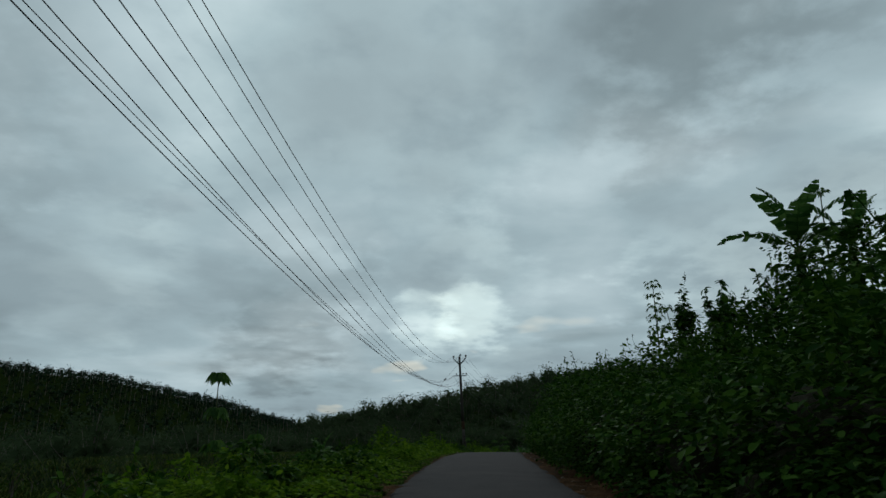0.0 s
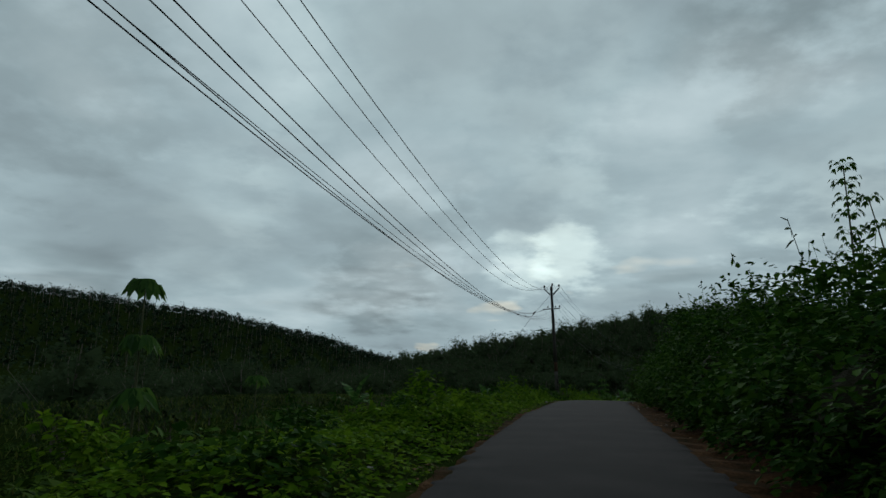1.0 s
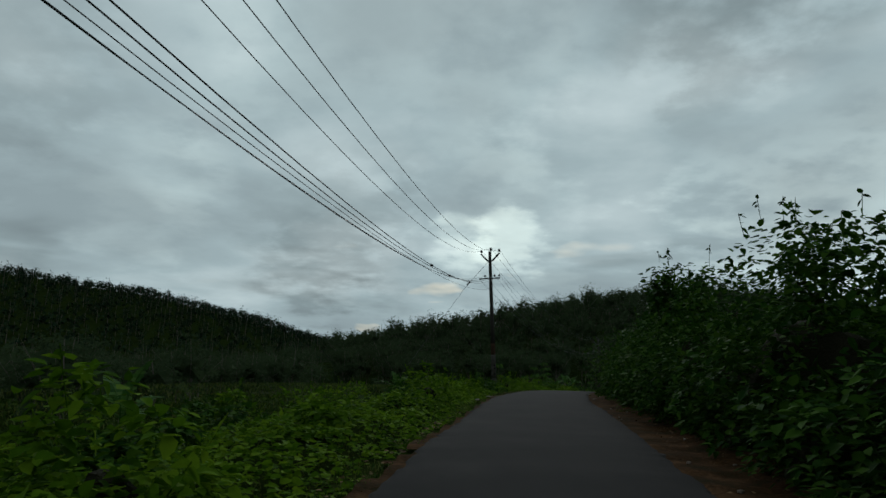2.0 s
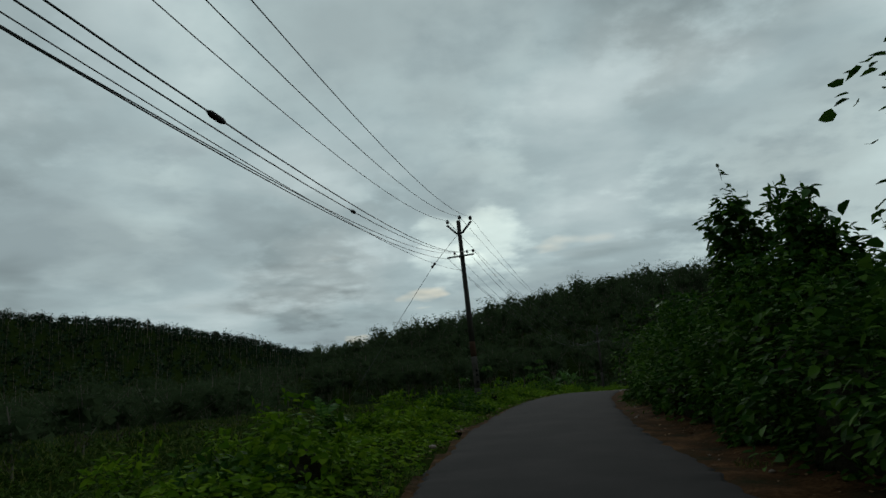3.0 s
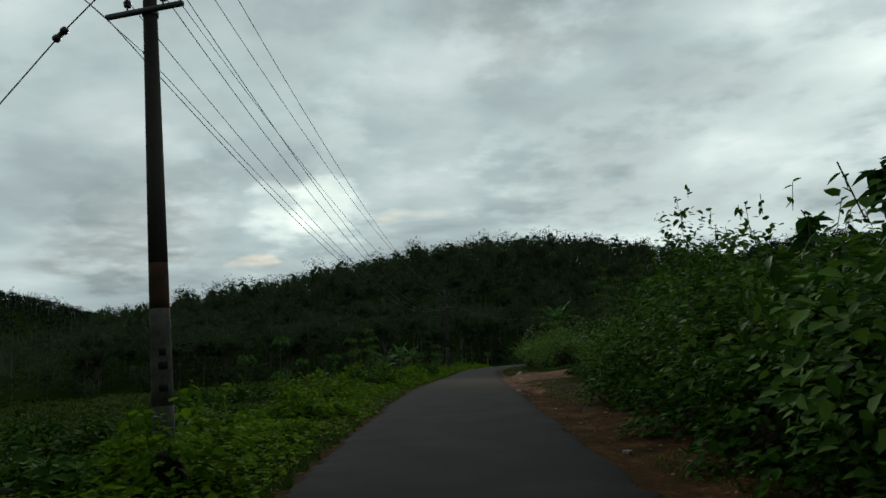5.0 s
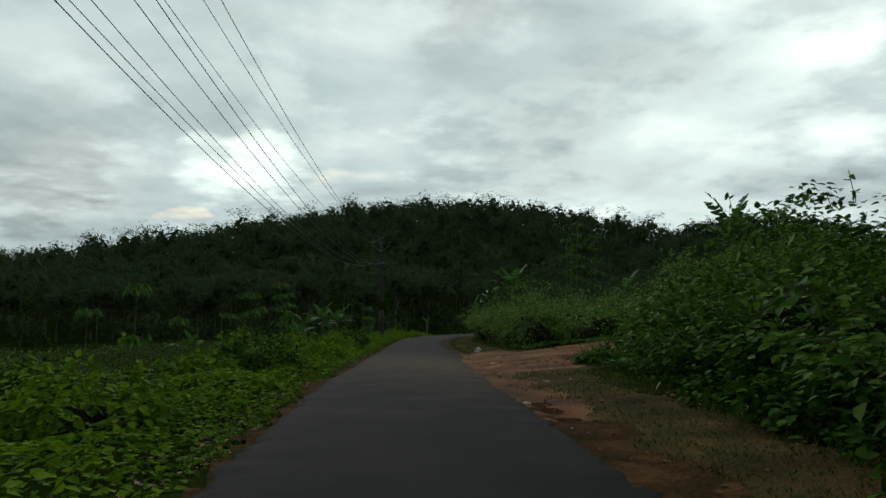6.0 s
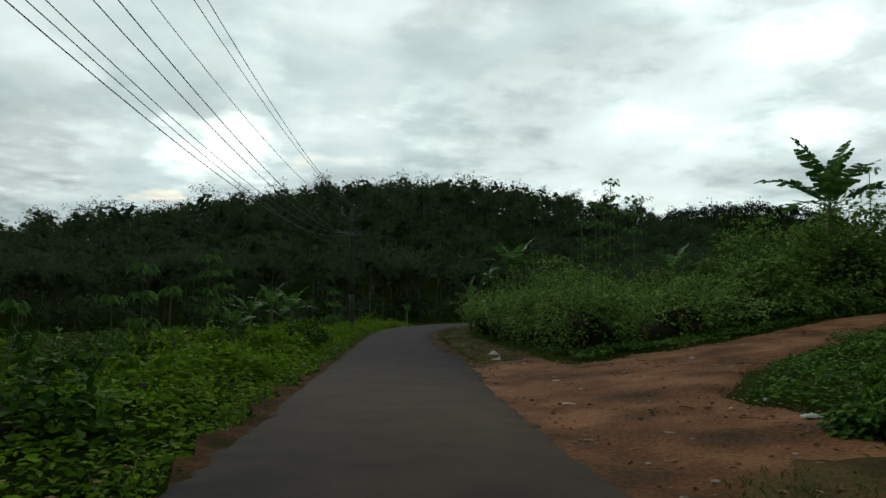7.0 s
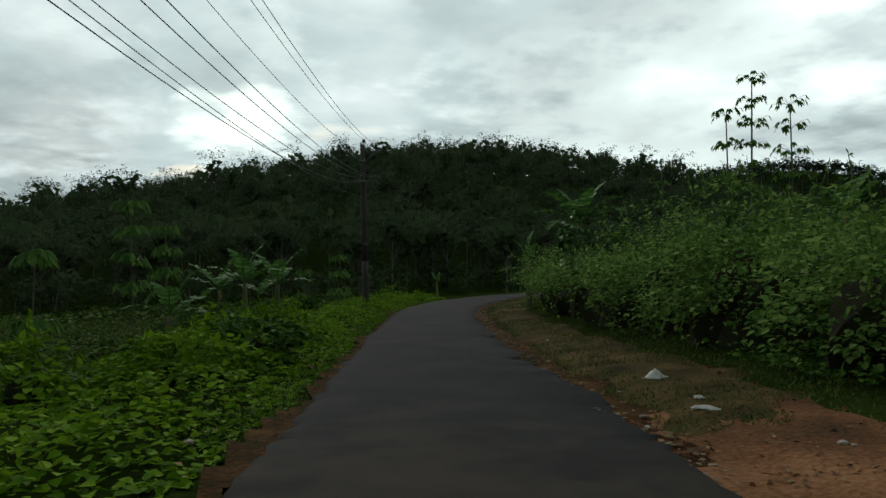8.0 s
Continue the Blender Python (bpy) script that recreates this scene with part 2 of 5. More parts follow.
GALV = material("dull_galvanised_iron", [(0.07, 0.075, 0.075), (0.11, 0.115, 0.115), (0.16, 0.16, 0.16)], rough=0.6, scale=5, fine=40, bump=0.2, metal=0.5)
PORCELAIN = material("brown_porcelain", [(0.02, 0.014, 0.012), (0.035, 0.022, 0.018)], rough=0.25, bump=0.0, spec=0.5)
WIRE = material("aluminium_wire", [(0.06, 0.062, 0.065), (0.09, 0.092, 0.095)], rough=0.6, bump=0.0, metal=0.4)
WHITEBAG = material("white_plastic", [(0.24, 0.23, 0.2), (0.45, 0.44, 0.4)], rough=0.5, scale=6, fine=30, bump=0.3)
BRAMBLE = material("bramble_leaf", [(0.034, 0.086, 0.014), (0.082, 0.165, 0.03), (0.19, 0.285, 0.07)], rough=0.65, scale=0.6, fine=20, bump=0.15, random_by="island", translucent=0.3, spec=0.02, by_leaf=0.6)
DRYLEAF = material("dry_leaf", [(0.05, 0.03, 0.016), (0.11, 0.065, 0.032), (0.2, 0.13, 0.065)], rough=0.9, scale=2, fine=20, bump=0.0, random_by="island")
GRASS = material("grass_blade", [(0.022, 0.052, 0.009), (0.048, 0.09, 0.015), (0.11, 0.125, 0.03)], rough=0.8, scale=0.7, fine=10, bump=0.0, random_by="island", translucent=0.2)
BIGLEAF = material("glossy_shrub_leaf", [(0.018, 0.06, 0.01), (0.035, 0.1, 0.015), (0.06, 0.14, 0.022)], rough=0.5, scale=1, fine=12, bump=0.15, random_by="object", translucent=0.15, spec=0.2)
STONE = material("pale_stone", [(0.16, 0.12, 0.09), (0.27, 0.22, 0.18), (0.38, 0.33, 0.28)], rough=0.9, scale=5, fine=40, bump=0.5, random_by="object")


# ---- mesh helpers ----
def rng(seed):
    return np.random.default_rng(seed)


def unit(a):
    return a / np.maximum(np.linalg.norm(a, axis=-1, keepdims=True), 1e-9)


class Geo:
    """Collects quads as arrays; mats holds a material index for each quad."""

    def __init__(self):
        self.v, self.f, self.m, self.n = [], [], [], 0

    def add(self, verts, quads, mat=0):
        verts, quads = np.asarray(verts, float), np.asarray(quads, int)
        self.v.append(verts)
        self.f.append(quads + self.n)
        self.m.append(np.full(len(quads), mat))
        self.n += len(verts)

    def mesh(self, name, mats, smooth=False):
        v, f, m = np.concatenate(self.v), np.concatenate(self.f), np.concatenate(self.m)
        me = bpy.data.meshes.new(name)
        me.vertices.add(len(v))
        me.vertices.foreach_set("co", v.astype(np.float32).ravel())
        me.loops.add(len(f) * 4)
        me.loops.foreach_set("vertex_index", f.astype(np.int32).ravel())
        me.polygons.add(len(f))
        me.polygons.foreach_set("loop_start", np.arange(0, len(f) * 4, 4, dtype=np.int32))
        for mt in mats:
            me.materials.append(mt)
        me.polygons.foreach_set("material_index", m.astype(np.int32))
        if smooth:
            me.polygons.foreach_set("use_smooth", np.ones(len(f), bool))
        me.update()
        me.validate()
        return me


def part(name, geo, mat, parent=None, label="", smooth=False):
    """One mesh object from a Geo, a bmesh or a ready mesh, under a thing or a part."""
    if isinstance(geo, Geo):
        me = geo.mesh(name, mat if isinstance(mat, (list, tuple)) else [mat], smooth)
    elif isinstance(geo, bmesh.types.BMesh):
        me = bpy.data.meshes.new(name)
        geo.to_mesh(me)
        geo.free()
        me.materials.append(mat)
        if smooth:
            me.polygons.foreach_set("use_smooth", np.ones(len(me.polygons), bool))
    else:
        me = geo
    ob = new(name, me)
    if parent is not None:
        ob.parent = parent
    if label:
        tagged(ob, label)
    return ob


def thing(name, m, label, category, group="", kind=""):
    ob = new(name)
    ob.matrix_basis = m
    ob.empty_display_size = 0.2
    return tagged(ob, label, category, group, kind)


def tube(geo, path, radii, sides=8, mat=0, caps=True):
    """A tapered tube along a path of points."""
    p = np.asarray(path, float)
    r = np.broadcast_to(np.asarray(radii, float), (len(p),))
    tan = unit(np.gradient(p, axis=0))
    ref = np.where(np.abs(tan[:, 2:3]) > 0.9, [[1.0, 0, 0]], [[0, 0, 1.0]])
    a = unit(np.cross(tan, ref))
    b = np.cross(tan, a)
    ang = np.arange(sides) * 2 * np.pi / sides
    ring = p[:, None] + r[:, None, None] * (np.cos(ang)[None, :, None] * a[:, None] + np.sin(ang)[None, :, None] * b[:, None])
    v = ring.reshape(-1, 3)
    i, j = np.meshgrid(np.arange(len(p) - 1), np.arange(sides), indexing="ij")
    k = (j + 1) % sides
    q = np.stack([i * sides + j, i * sides + k, (i + 1) * sides + k, (i + 1) * sides + j], -1).reshape(-1, 4)
    if caps:
        n = len(v)
        v = np.concatenate([v, p[:1], p[-1:]])
        e = len(p) * sides - sides
        c = [[n, (s + 2) % sides, s + 1, s] for s in range(0, sides, 2)] + [[n + 1, e + s, e + s + 1, e + (s + 2) % sides] for s in range(0, sides, 2)]
        q = np.concatenate([q, np.array(c)])
    geo.add(v, q, mat)


def leaves(geo, at, along, up, length, width, mat=0, fine=False, cup=0.12, droop=0.0):
    """Leaves folded along the midrib: at the foot of each, pointing along, its face to up."""
    n = len(at)
    length, width = np.broadcast_to(length, (n,))[:, None], np.broadcast_to(width, (n,))[:, None]
    d = unit(along)
    s = unit(np.cross(d, up))
    u = np.cross(s, d)
    sag = np.array([0, 0, -1.0])
    tip = at + d * length + sag * droop * length
    if not fine:
        m = at + d * length * 0.45
        left, right = m + s * width * 0.5 + u * width * cup, m - s * width * 0.5 + u * width * cup
        v = np.stack([at, right, tip, left], 1).reshape(-1, 3)
        q = np.arange(n * 4).reshape(-1, 4)
    else:
        m1, m2 = at + d * length * 0.22, at + d * length * 0.62 + sag * droop * length * 0.4
        v = np.stack([at, m1 + s * width * 0.47 + u * width * cup, m2 + s * width * 0.4 + u * width * cup, tip,
                      m2 - s * width * 0.4 + u * width * cup, m1 - s * width * 0.47 + u * width * cup], 1).reshape(-1, 3)
        b = np.arange(n)[:, None] * 6
        q = np.concatenate([b + [[0, 3, 2, 1]], b + [[0, 5, 4, 3]]], 1).reshape(-1, 4)
    geo.add(v, q, mat)


def wavy(x, y, f=1.0, seed=0):
    """Smooth lumps between about -1 and 1."""
    k = rng(seed + 77).uniform(0, 6.28, 12)
    out = 0
    for i in range(5):
        a = k[i]
        g = f * (0.7 + 0.45 * i)
        out = out + np.sin(g * (x * np.cos(a) + y * np.sin(a)) + k[i + 5]) / (1 + 0.35 * i)
    return out / 2.6


def smooth(v, a, b):
    t = np.clip((v - a) / (b - a), 0, 1)
    return t * t * (3 - 2 * t)


# ---- the lie of the land ----
CENTRE = [(-1.2, -60), (-0.5, -25), (0.05, -8), (0.24, 0), (0.45, 5), (0.56, 10.1), (0.65, 16), (1.25, 29.4), (1.82, 37), (2.2, 42.5), (2.7, 47.8), (3.9, 56),
          (4.85, 61.4), (6.47, 68.8), (7.6, 73.9), (8.78, 79.1), (10.13, 84.5), (12.2, 92.2), (15.05, 103), (18.5, 113.5), (23.8, 122.5), (32, 129.5), (44, 134), (60, 137), (90, 140)]


def spline(points, step=0.5):
    p = np.array(points, float)
    p = np.vstack([2 * p[0] - p[1], p, 2 * p[-1] - p[-2]])
    out = []
    for i in range(1, len(p) - 2):
        n = max(2, int(np.linalg.norm(p[i + 1] - p[i]) / step))
        t = np.linspace(0, 1, n, endpoint=False)[:, None]
        a, b, c, d = p[i - 1], p[i], p[i + 1], p[i + 2]
        out.append(0.5 * (2 * b + (c - a) * t + (2 * a - 5 * b + 4 * c - d) * t * t + (3 * b - a - 3 * c + d) * t ** 3))
    return np.vstack(out + [p[-2:-1]])


ROADLINE = spline(CENTRE)
ROADTAN = unit(np.gradient(ROADLINE, axis=0))
ROADNRM = np.stack([ROADTAN[:, 1], -ROADTAN[:, 0]], -1)
HALF = 1.73


def left_edge(y):
    """How far the asphalt reaches to the left of the middle line."""
    return HALF - 0.30 * smooth(y, 74, 84) * (1 - smooth(y, 108, 118))


def road_z(y):
    s = np.asarray(y, float) / 60
    z = 4.498 * s - 2.233 * s * s + 0.105 * s ** 3
    end = 92 / 60
    z_end = 4.498 * end - 2.233 * end ** 2 + 0.105 * end ** 3
    z = np.where(s > end, z_end - 0.5 * (1 - np.exp(-(s - end) * 60 / 22)), z)
    return np.where(s < 0, 4.498 * s * np.exp(np.minimum(s, 0) * 0.8), z)


def road_d(x, y):
    """Distance from the road's middle line, to the right of it positive."""
    x, y = np.asarray(x, float), np.asarray(y, float)
    xs, ys = x.ravel(), y.ravel()
    out, zz = np.empty(len(xs)), np.empty(len(xs))
    for a in range(0, len(xs), 4000):
        dx = xs[a:a + 4000, None] - ROADLINE[None, ::2, 0]
        dy = ys[a:a + 4000, None] - ROADLINE[None, ::2, 1]
        i = np.argmin(dx * dx + dy * dy, 1)
        r = np.arange(len(i))
        nx, ny = ROADNRM[::2][i, 0], ROADNRM[::2][i, 1]
        side = dx[r, i] * nx + dy[r, i] * ny
        dist = np.sqrt(dx[r, i] ** 2 + dy[r, i] ** 2)
        out[a:a + 4000] = np.where(np.abs(side) > 0.7 * dist, side, np.sign(side + 1e-9) * dist)
        zz[a:a + 4000] = road_z(ROADLINE[::2][i, 1])
    return out.reshape(x.shape), zz.reshape(x.shape)


def hills(x, y):
    g = np.exp(-((x - 85) / np.where(x > 85, 80, 95)) ** 2 / 2 - ((y - 320) / 95) ** 2 / 2)
    main = 36.3 * g * smooth(y - 0.12 * np.maximum(x - 60, 0), 140, 245)
    bearing, reach = np.degrees(np.arctan2(x, y - 40)), np.hypot(x, y - 40)
    ridge = np.interp(bearing, (-75, -44, -36, -32, -28, -24, -20, -15, -10, -4, 4), (100, 106, 101, 95, 92, 81, 71, 51, 34, 15, 0))
    far = ridge * smooth(reach, 330, 850) * (1 - 0.9 * smooth(reach, 850, 1900)) * (y > 0)
    east = 57 * np.exp(-(((x - 318) ** 2 + (y - 420) ** 2) / 98 ** 2) ** 1.6)
    return main + far + east


def ground_z(x, y):
    d, z = road_d(x, y)
    left, right = np.maximum(-d - 2.3, 0), np.maximum(d - 3.0, 0)
    deep = 2.6 - 1.3 * smooth(y, 45, 85)
    z = z - deep * smooth(left, 0, 15) - 1.5 * smooth(left, 18, 60)
    z = z + 0.10 * np.minimum(right, 70) * smooth(y, -60, 0) + 0.15 * np.clip(right - 0.6, 0, 9) * (1 - smooth(y, 30, 60))
    z = z + 0.10 * wavy(x, y, 0.55, 3) * smooth(np.abs(d), 2.5, 8) + 0.02 * wavy(x, y, 2.3, 5) * smooth(np.abs(d), 1.9, 3)
    z = z - 0.11 * (1 - smooth(np.abs(d), HALF + 0.4, HALF + 1.1))
    return z + hills(x, y) * smooth(np.abs(d), 4, 40)


def spaced(a, b, step, lo, hi, grow=1.09):
    """Even steps between a and b, ever wider ones out to lo and hi."""
    out = list(np.arange(a, b, step))
    s, v = step, out[-1]
    while v < hi:
        s *= grow
        v += s
        out.append(v)
    s, v = step, a
    while v > lo:
        s *= grow
        v -= s
        out.insert(0, v)
    return np.array(out)


def sheet(geo, xs, ys, zf, mat=0):
    X, Y = np.meshgrid(xs, ys, indexing="ij")
    v = np.stack([X, Y, zf(X, Y)], -1).reshape(-1, 3)
    i, j = np.meshgrid(np.arange(len(xs) - 1), np.arange(len(ys) - 1), indexing="ij")
    n = len(ys)
    geo.add(v, np.stack([i * n + j, (i + 1) * n + j, (i + 1) * n + j + 1, i * n + j + 1], -1).reshape(-1, 4), mat)


g = Geo()
sheet(g, spaced(-14, 26, 0.55, -2600, 2600), spaced(-14, 110, 0.6, -500, 3600), ground_z)
ground = tagged(part("ground", g, TURF, smooth=True), "rough grassy hill country with dark soil between plants", "ground", kind="structure")

# the road: crowned, with a frayed edge
g = Geo()
keep = (ROADLINE[:, 1] > -40)
line, nrm = spline([tuple(p) for p in ROADLINE[keep][::4]], 0.16), None
nrm = unit(np.gradient(line, axis=0))
nrm = np.stack([nrm[:, 1], -nrm[:, 0]], -1)
r = rng(11)
fray = lambda k: 0.05 * wavy(line[:, 1] * 1.3, line[:, 1] * 0, 1.0, k) + 0.035 * r.standard_normal(len(line))
lat = np.array([-1, -0.96, -0.7, -0.35, 0, 0.35, 0.7, 0.96, 1.0])
off = np.broadcast_to(lat * HALF, (len(line), 9)).copy()
fl, fr = fray(1), fray(2) + 0.10 * np.maximum(0, wavy(line[:, 1], line[:, 1] * 0, 3.1, 6)) * smooth(line[:, 1], 70, 95)
# the left edge draws in past the track; the right one flares at its mouth and is bitten into teeth beyond it
fl = fl + HALF - left_edge(line[:, 1])
teeth = np.abs(((line[:, 1] + 0.5 * wavy(line[:, 1], line[:, 1] * 0, 1.3, 17)) / 1.15) % 1.0 - 0.15)
fr = fr + 0.22 * smooth(line[:, 1], 85, 90) * (1 - smooth(line[:, 1], 93, 97)) - 0.55 * (teeth * wavy(line[:, 1], line[:, 1] * 0, 2.1, 18) ** 2) * smooth(line[:, 1], 86, 92) * (1 - smooth(line[:, 1], 112, 120))
off[:, :2] += fl[:, None]
off[:, -2:] += fr[:, None]
v = np.empty((len(line), 9, 3))
v[:, :, :2] = line[:, None] + off[:, :, None] * nrm[:, None]
v[:, :, 2] = road_z(line[:, 1])[:, None] + 0.02 * (1 - lat ** 2)
v[:, (0, -1), 2] -= 0.055
i, j = np.meshgrid(np.arange(len(line) - 1), np.arange(8), indexing="ij")
g.add(v.reshape(-1, 3), np.stack([i * 9 + j, i * 9 + j + 1, (i + 1) * 9 + j + 1, (i + 1) * 9 + j], -1).reshape(-1, 4))
road = tagged(part("road", g, ASPHALT, smooth=True), "narrow dark worn asphalt country road with frayed edges", "road", kind="structure")

# bare soil beside the road and the track that leaves it
TRACK = spline([(9.6, 80.6), (13.0, 83.6), (17.5, 86.0), (23, 88.2), (30, 90.0), (44, 92)], 0.5)


def track_d(x, y):
    d = np.hypot(x.ravel()[:, None] - TRACK[None, :, 0], y.ravel()[:, None] - TRACK[None, :, 1])
    i = d.argmin(1)
    return d.min(1).reshape(x.shape), (i / len(TRACK)).reshape(x.shape)


def soil_mask(x, y):
    d, _ = road_d(x, y)
    n = 0.30 * wavy(x, y, 1.7, 21) + 0.16 * wavy(x, y, 5.1, 22)
    right = np.minimum(d - HALF + 0.25, HALF + 2.0 + 0.3 * smooth(y, 52, 68) - d)
    left = np.minimum(-d - left_edge(y) + 0.25, left_edge(y) + 0.12 + 0.12 * smooth(y, 64, 80) + d)
    td, k = track_d(x, y)
    track = np.where(d > HALF - 0.3, 2.7 - 1.1 * smooth(k, 0.0, 0.45) - td, -1)
    apron = np.where(d > HALF - 0.3, 3.4 - np.hypot((x - 11.6) / 0.75, (y - 82.5) / 1.7), -1)
    edge = np.where((np.abs(d) > HALF - 0.45) & (d < HALF + 0.2) & (d > -left_edge(y) - 0.16), 0.05, -9)
    return np.maximum(np.maximum(np.maximum(right, track), np.maximum(left, apron)) + n, edge)


def draped(name, mask, box, step, lift, mat, label, category, over=0.0):
    xs, ys = np.arange(box[0], box[1], step), np.arange(box[2], box[3], step)
    X, Y = np.meshgrid(xs, ys, indexing="ij")
    ok = mask(X, Y) > 0
    cell = ok[:-1, :-1] & ok[1:, :-1] & ok[1:, 1:] & ok[:-1, 1:]
    Z = ground_z(X, Y)
    d, rz = road_d(X, Y)
    rim = smooth(soil_mask(X, Y), 0.0, 0.5)
    Z = np.maximum(Z - 0.035 + (lift + 0.065) * rim + 0.012 * wavy(X, Y, 6.3, 9), rz - 0.018 - 0.045 * np.clip(np.abs(d) - HALF, 0, 2))
    Z = np.where(np.abs(d) < HALF, rz - 0.03, Z)
    if over:
        # its rim sinks under the soil
        Z = Z + over - 0.05 * (1 - smooth(mask(X, Y), 0.0, 0.22))
    i, j = np.nonzero(cell)
    n = len(ys)
    q = np.stack([i * n + j, (i + 1) * n + j, (i + 1) * n + j + 1, i * n + j + 1], -1)
    used, inv = np.unique(q, return_inverse=True)
    g = Geo()
    g.add(np.stack([X, Y, Z], -1).reshape(-1, 3)[used], inv.reshape(-1, 4))
    return tagged(part(name, g, mat, smooth=True), label, category, kind="structure")


def grass_zone(x, y):
    """Where short grass has taken the verge: before the track's mouth, and past it up to the mound."""
    d, _ = road_d(x, y)
    n = 0.22 * wavy(x, y, 1.9, 27) + 0.12 * wavy(x, y, 5.3, 28)
    before = np.minimum(np.minimum(y - 65.5, 78.6 - y) * 0.5, d - HALF - 0.62)
    past = np.minimum((y - 89.6) * 0.5 - 0.25 * np.maximum(d - HALF - 1.4, 0), d - HALF - 0.34)
    return np.maximum(before, past) + n


track_part = lambda x, y: (y >= 71.9 + 1.5 * wavy(x, y, 0.9, 31)) & (y < 91.0 + 2.2 * wavy(x, y, 0.8, 32)) & (road_d(x, y)[0] > 0)
verge_part = lambda x, y: (y < 73.6) | (y >= 88.7) | (road_d(x, y)[0] <= 0)
draped("verge", lambda x, y: np.where(verge_part(x, y), soil_mask(x, y), -1), (-3.5, 46, -12, 128), 0.16, 0.02, VERGE, "trodden brown soil verge with dry leaves beside the road", "verge")
draped("dirt_track", lambda x, y: np.where(track_part(x, y), soil_mask(x, y), -1), (3, 46, 70.2, 93.6), 0.16, 0.03, SOIL, "red-brown earth track and verge leaving the asphalt road", "dirt track")

draped("grass_verge", lambda x, y: np.minimum(grass_zone(x, y), soil_mask(x, y)), (3, 46, 64, 128), 0.12, 0.03, GRASSEARTH, "olive-brown trodden earth thinly grown with short grass", "verge", 0.007)


def gz(x, y):
    return float(ground_z(np.array([float(x)]), np.array([float(y)]))[0])


# ---- power line ----
def box(geo, a, b, wide, high, mat=0):
    """A bar from a to b with a rectangular section."""
    a, b = np.array(a, float), np.array(b, float)
    d = unit(b - a)
    s = unit(np.cross(d, [0, 0, 1.0]) if abs(d[2]) < 0.95 else np.cross(d, [1.0, 0, 0]))
    u = np.cross(s, d)
    v = [p + i * s * wide / 2 + j * u * high / 2 for p in (a, b) for i, j in ((-1, -1), (1, -1), (1, 1), (-1, 1))]
    geo.add(v, [[0, 1, 2, 3], [7, 6, 5, 4], [0, 4, 5, 1], [1, 5, 6, 2], [2, 6, 7, 3], [3, 7, 4, 0]], mat)


def insulator(parent, at, size=1.0):
    """Pin insulator: iron pin and a ribbed porcelain body."""
    g = Geo()
    x, y, z = at
    tube(g, [(x, y, z), (x, y, z + 0.16 * size)], 0.014, 6)
    pin = part("insulator_pin", g, GALV, parent)
    prof = [(0.10, 0.03), (0.11, 0.075), (0.15, 0.085), (0.165, 0.055), (0.185, 0.09), (0.225, 0.085), (0.235, 0.05), (0.255, 0.05), (0.265, 0.062), (0.29, 0.045), (0.295, 0.01)]
    g = Geo()
    tube(g, [(x, y, z + h * size) for h, _ in prof], [w * size for _, w in prof], 10)
    part("porcelain", g, PORCELAIN, pin, "dark brown glazed porcelain insulator")
    return (x, y, z + 0.26 * size)


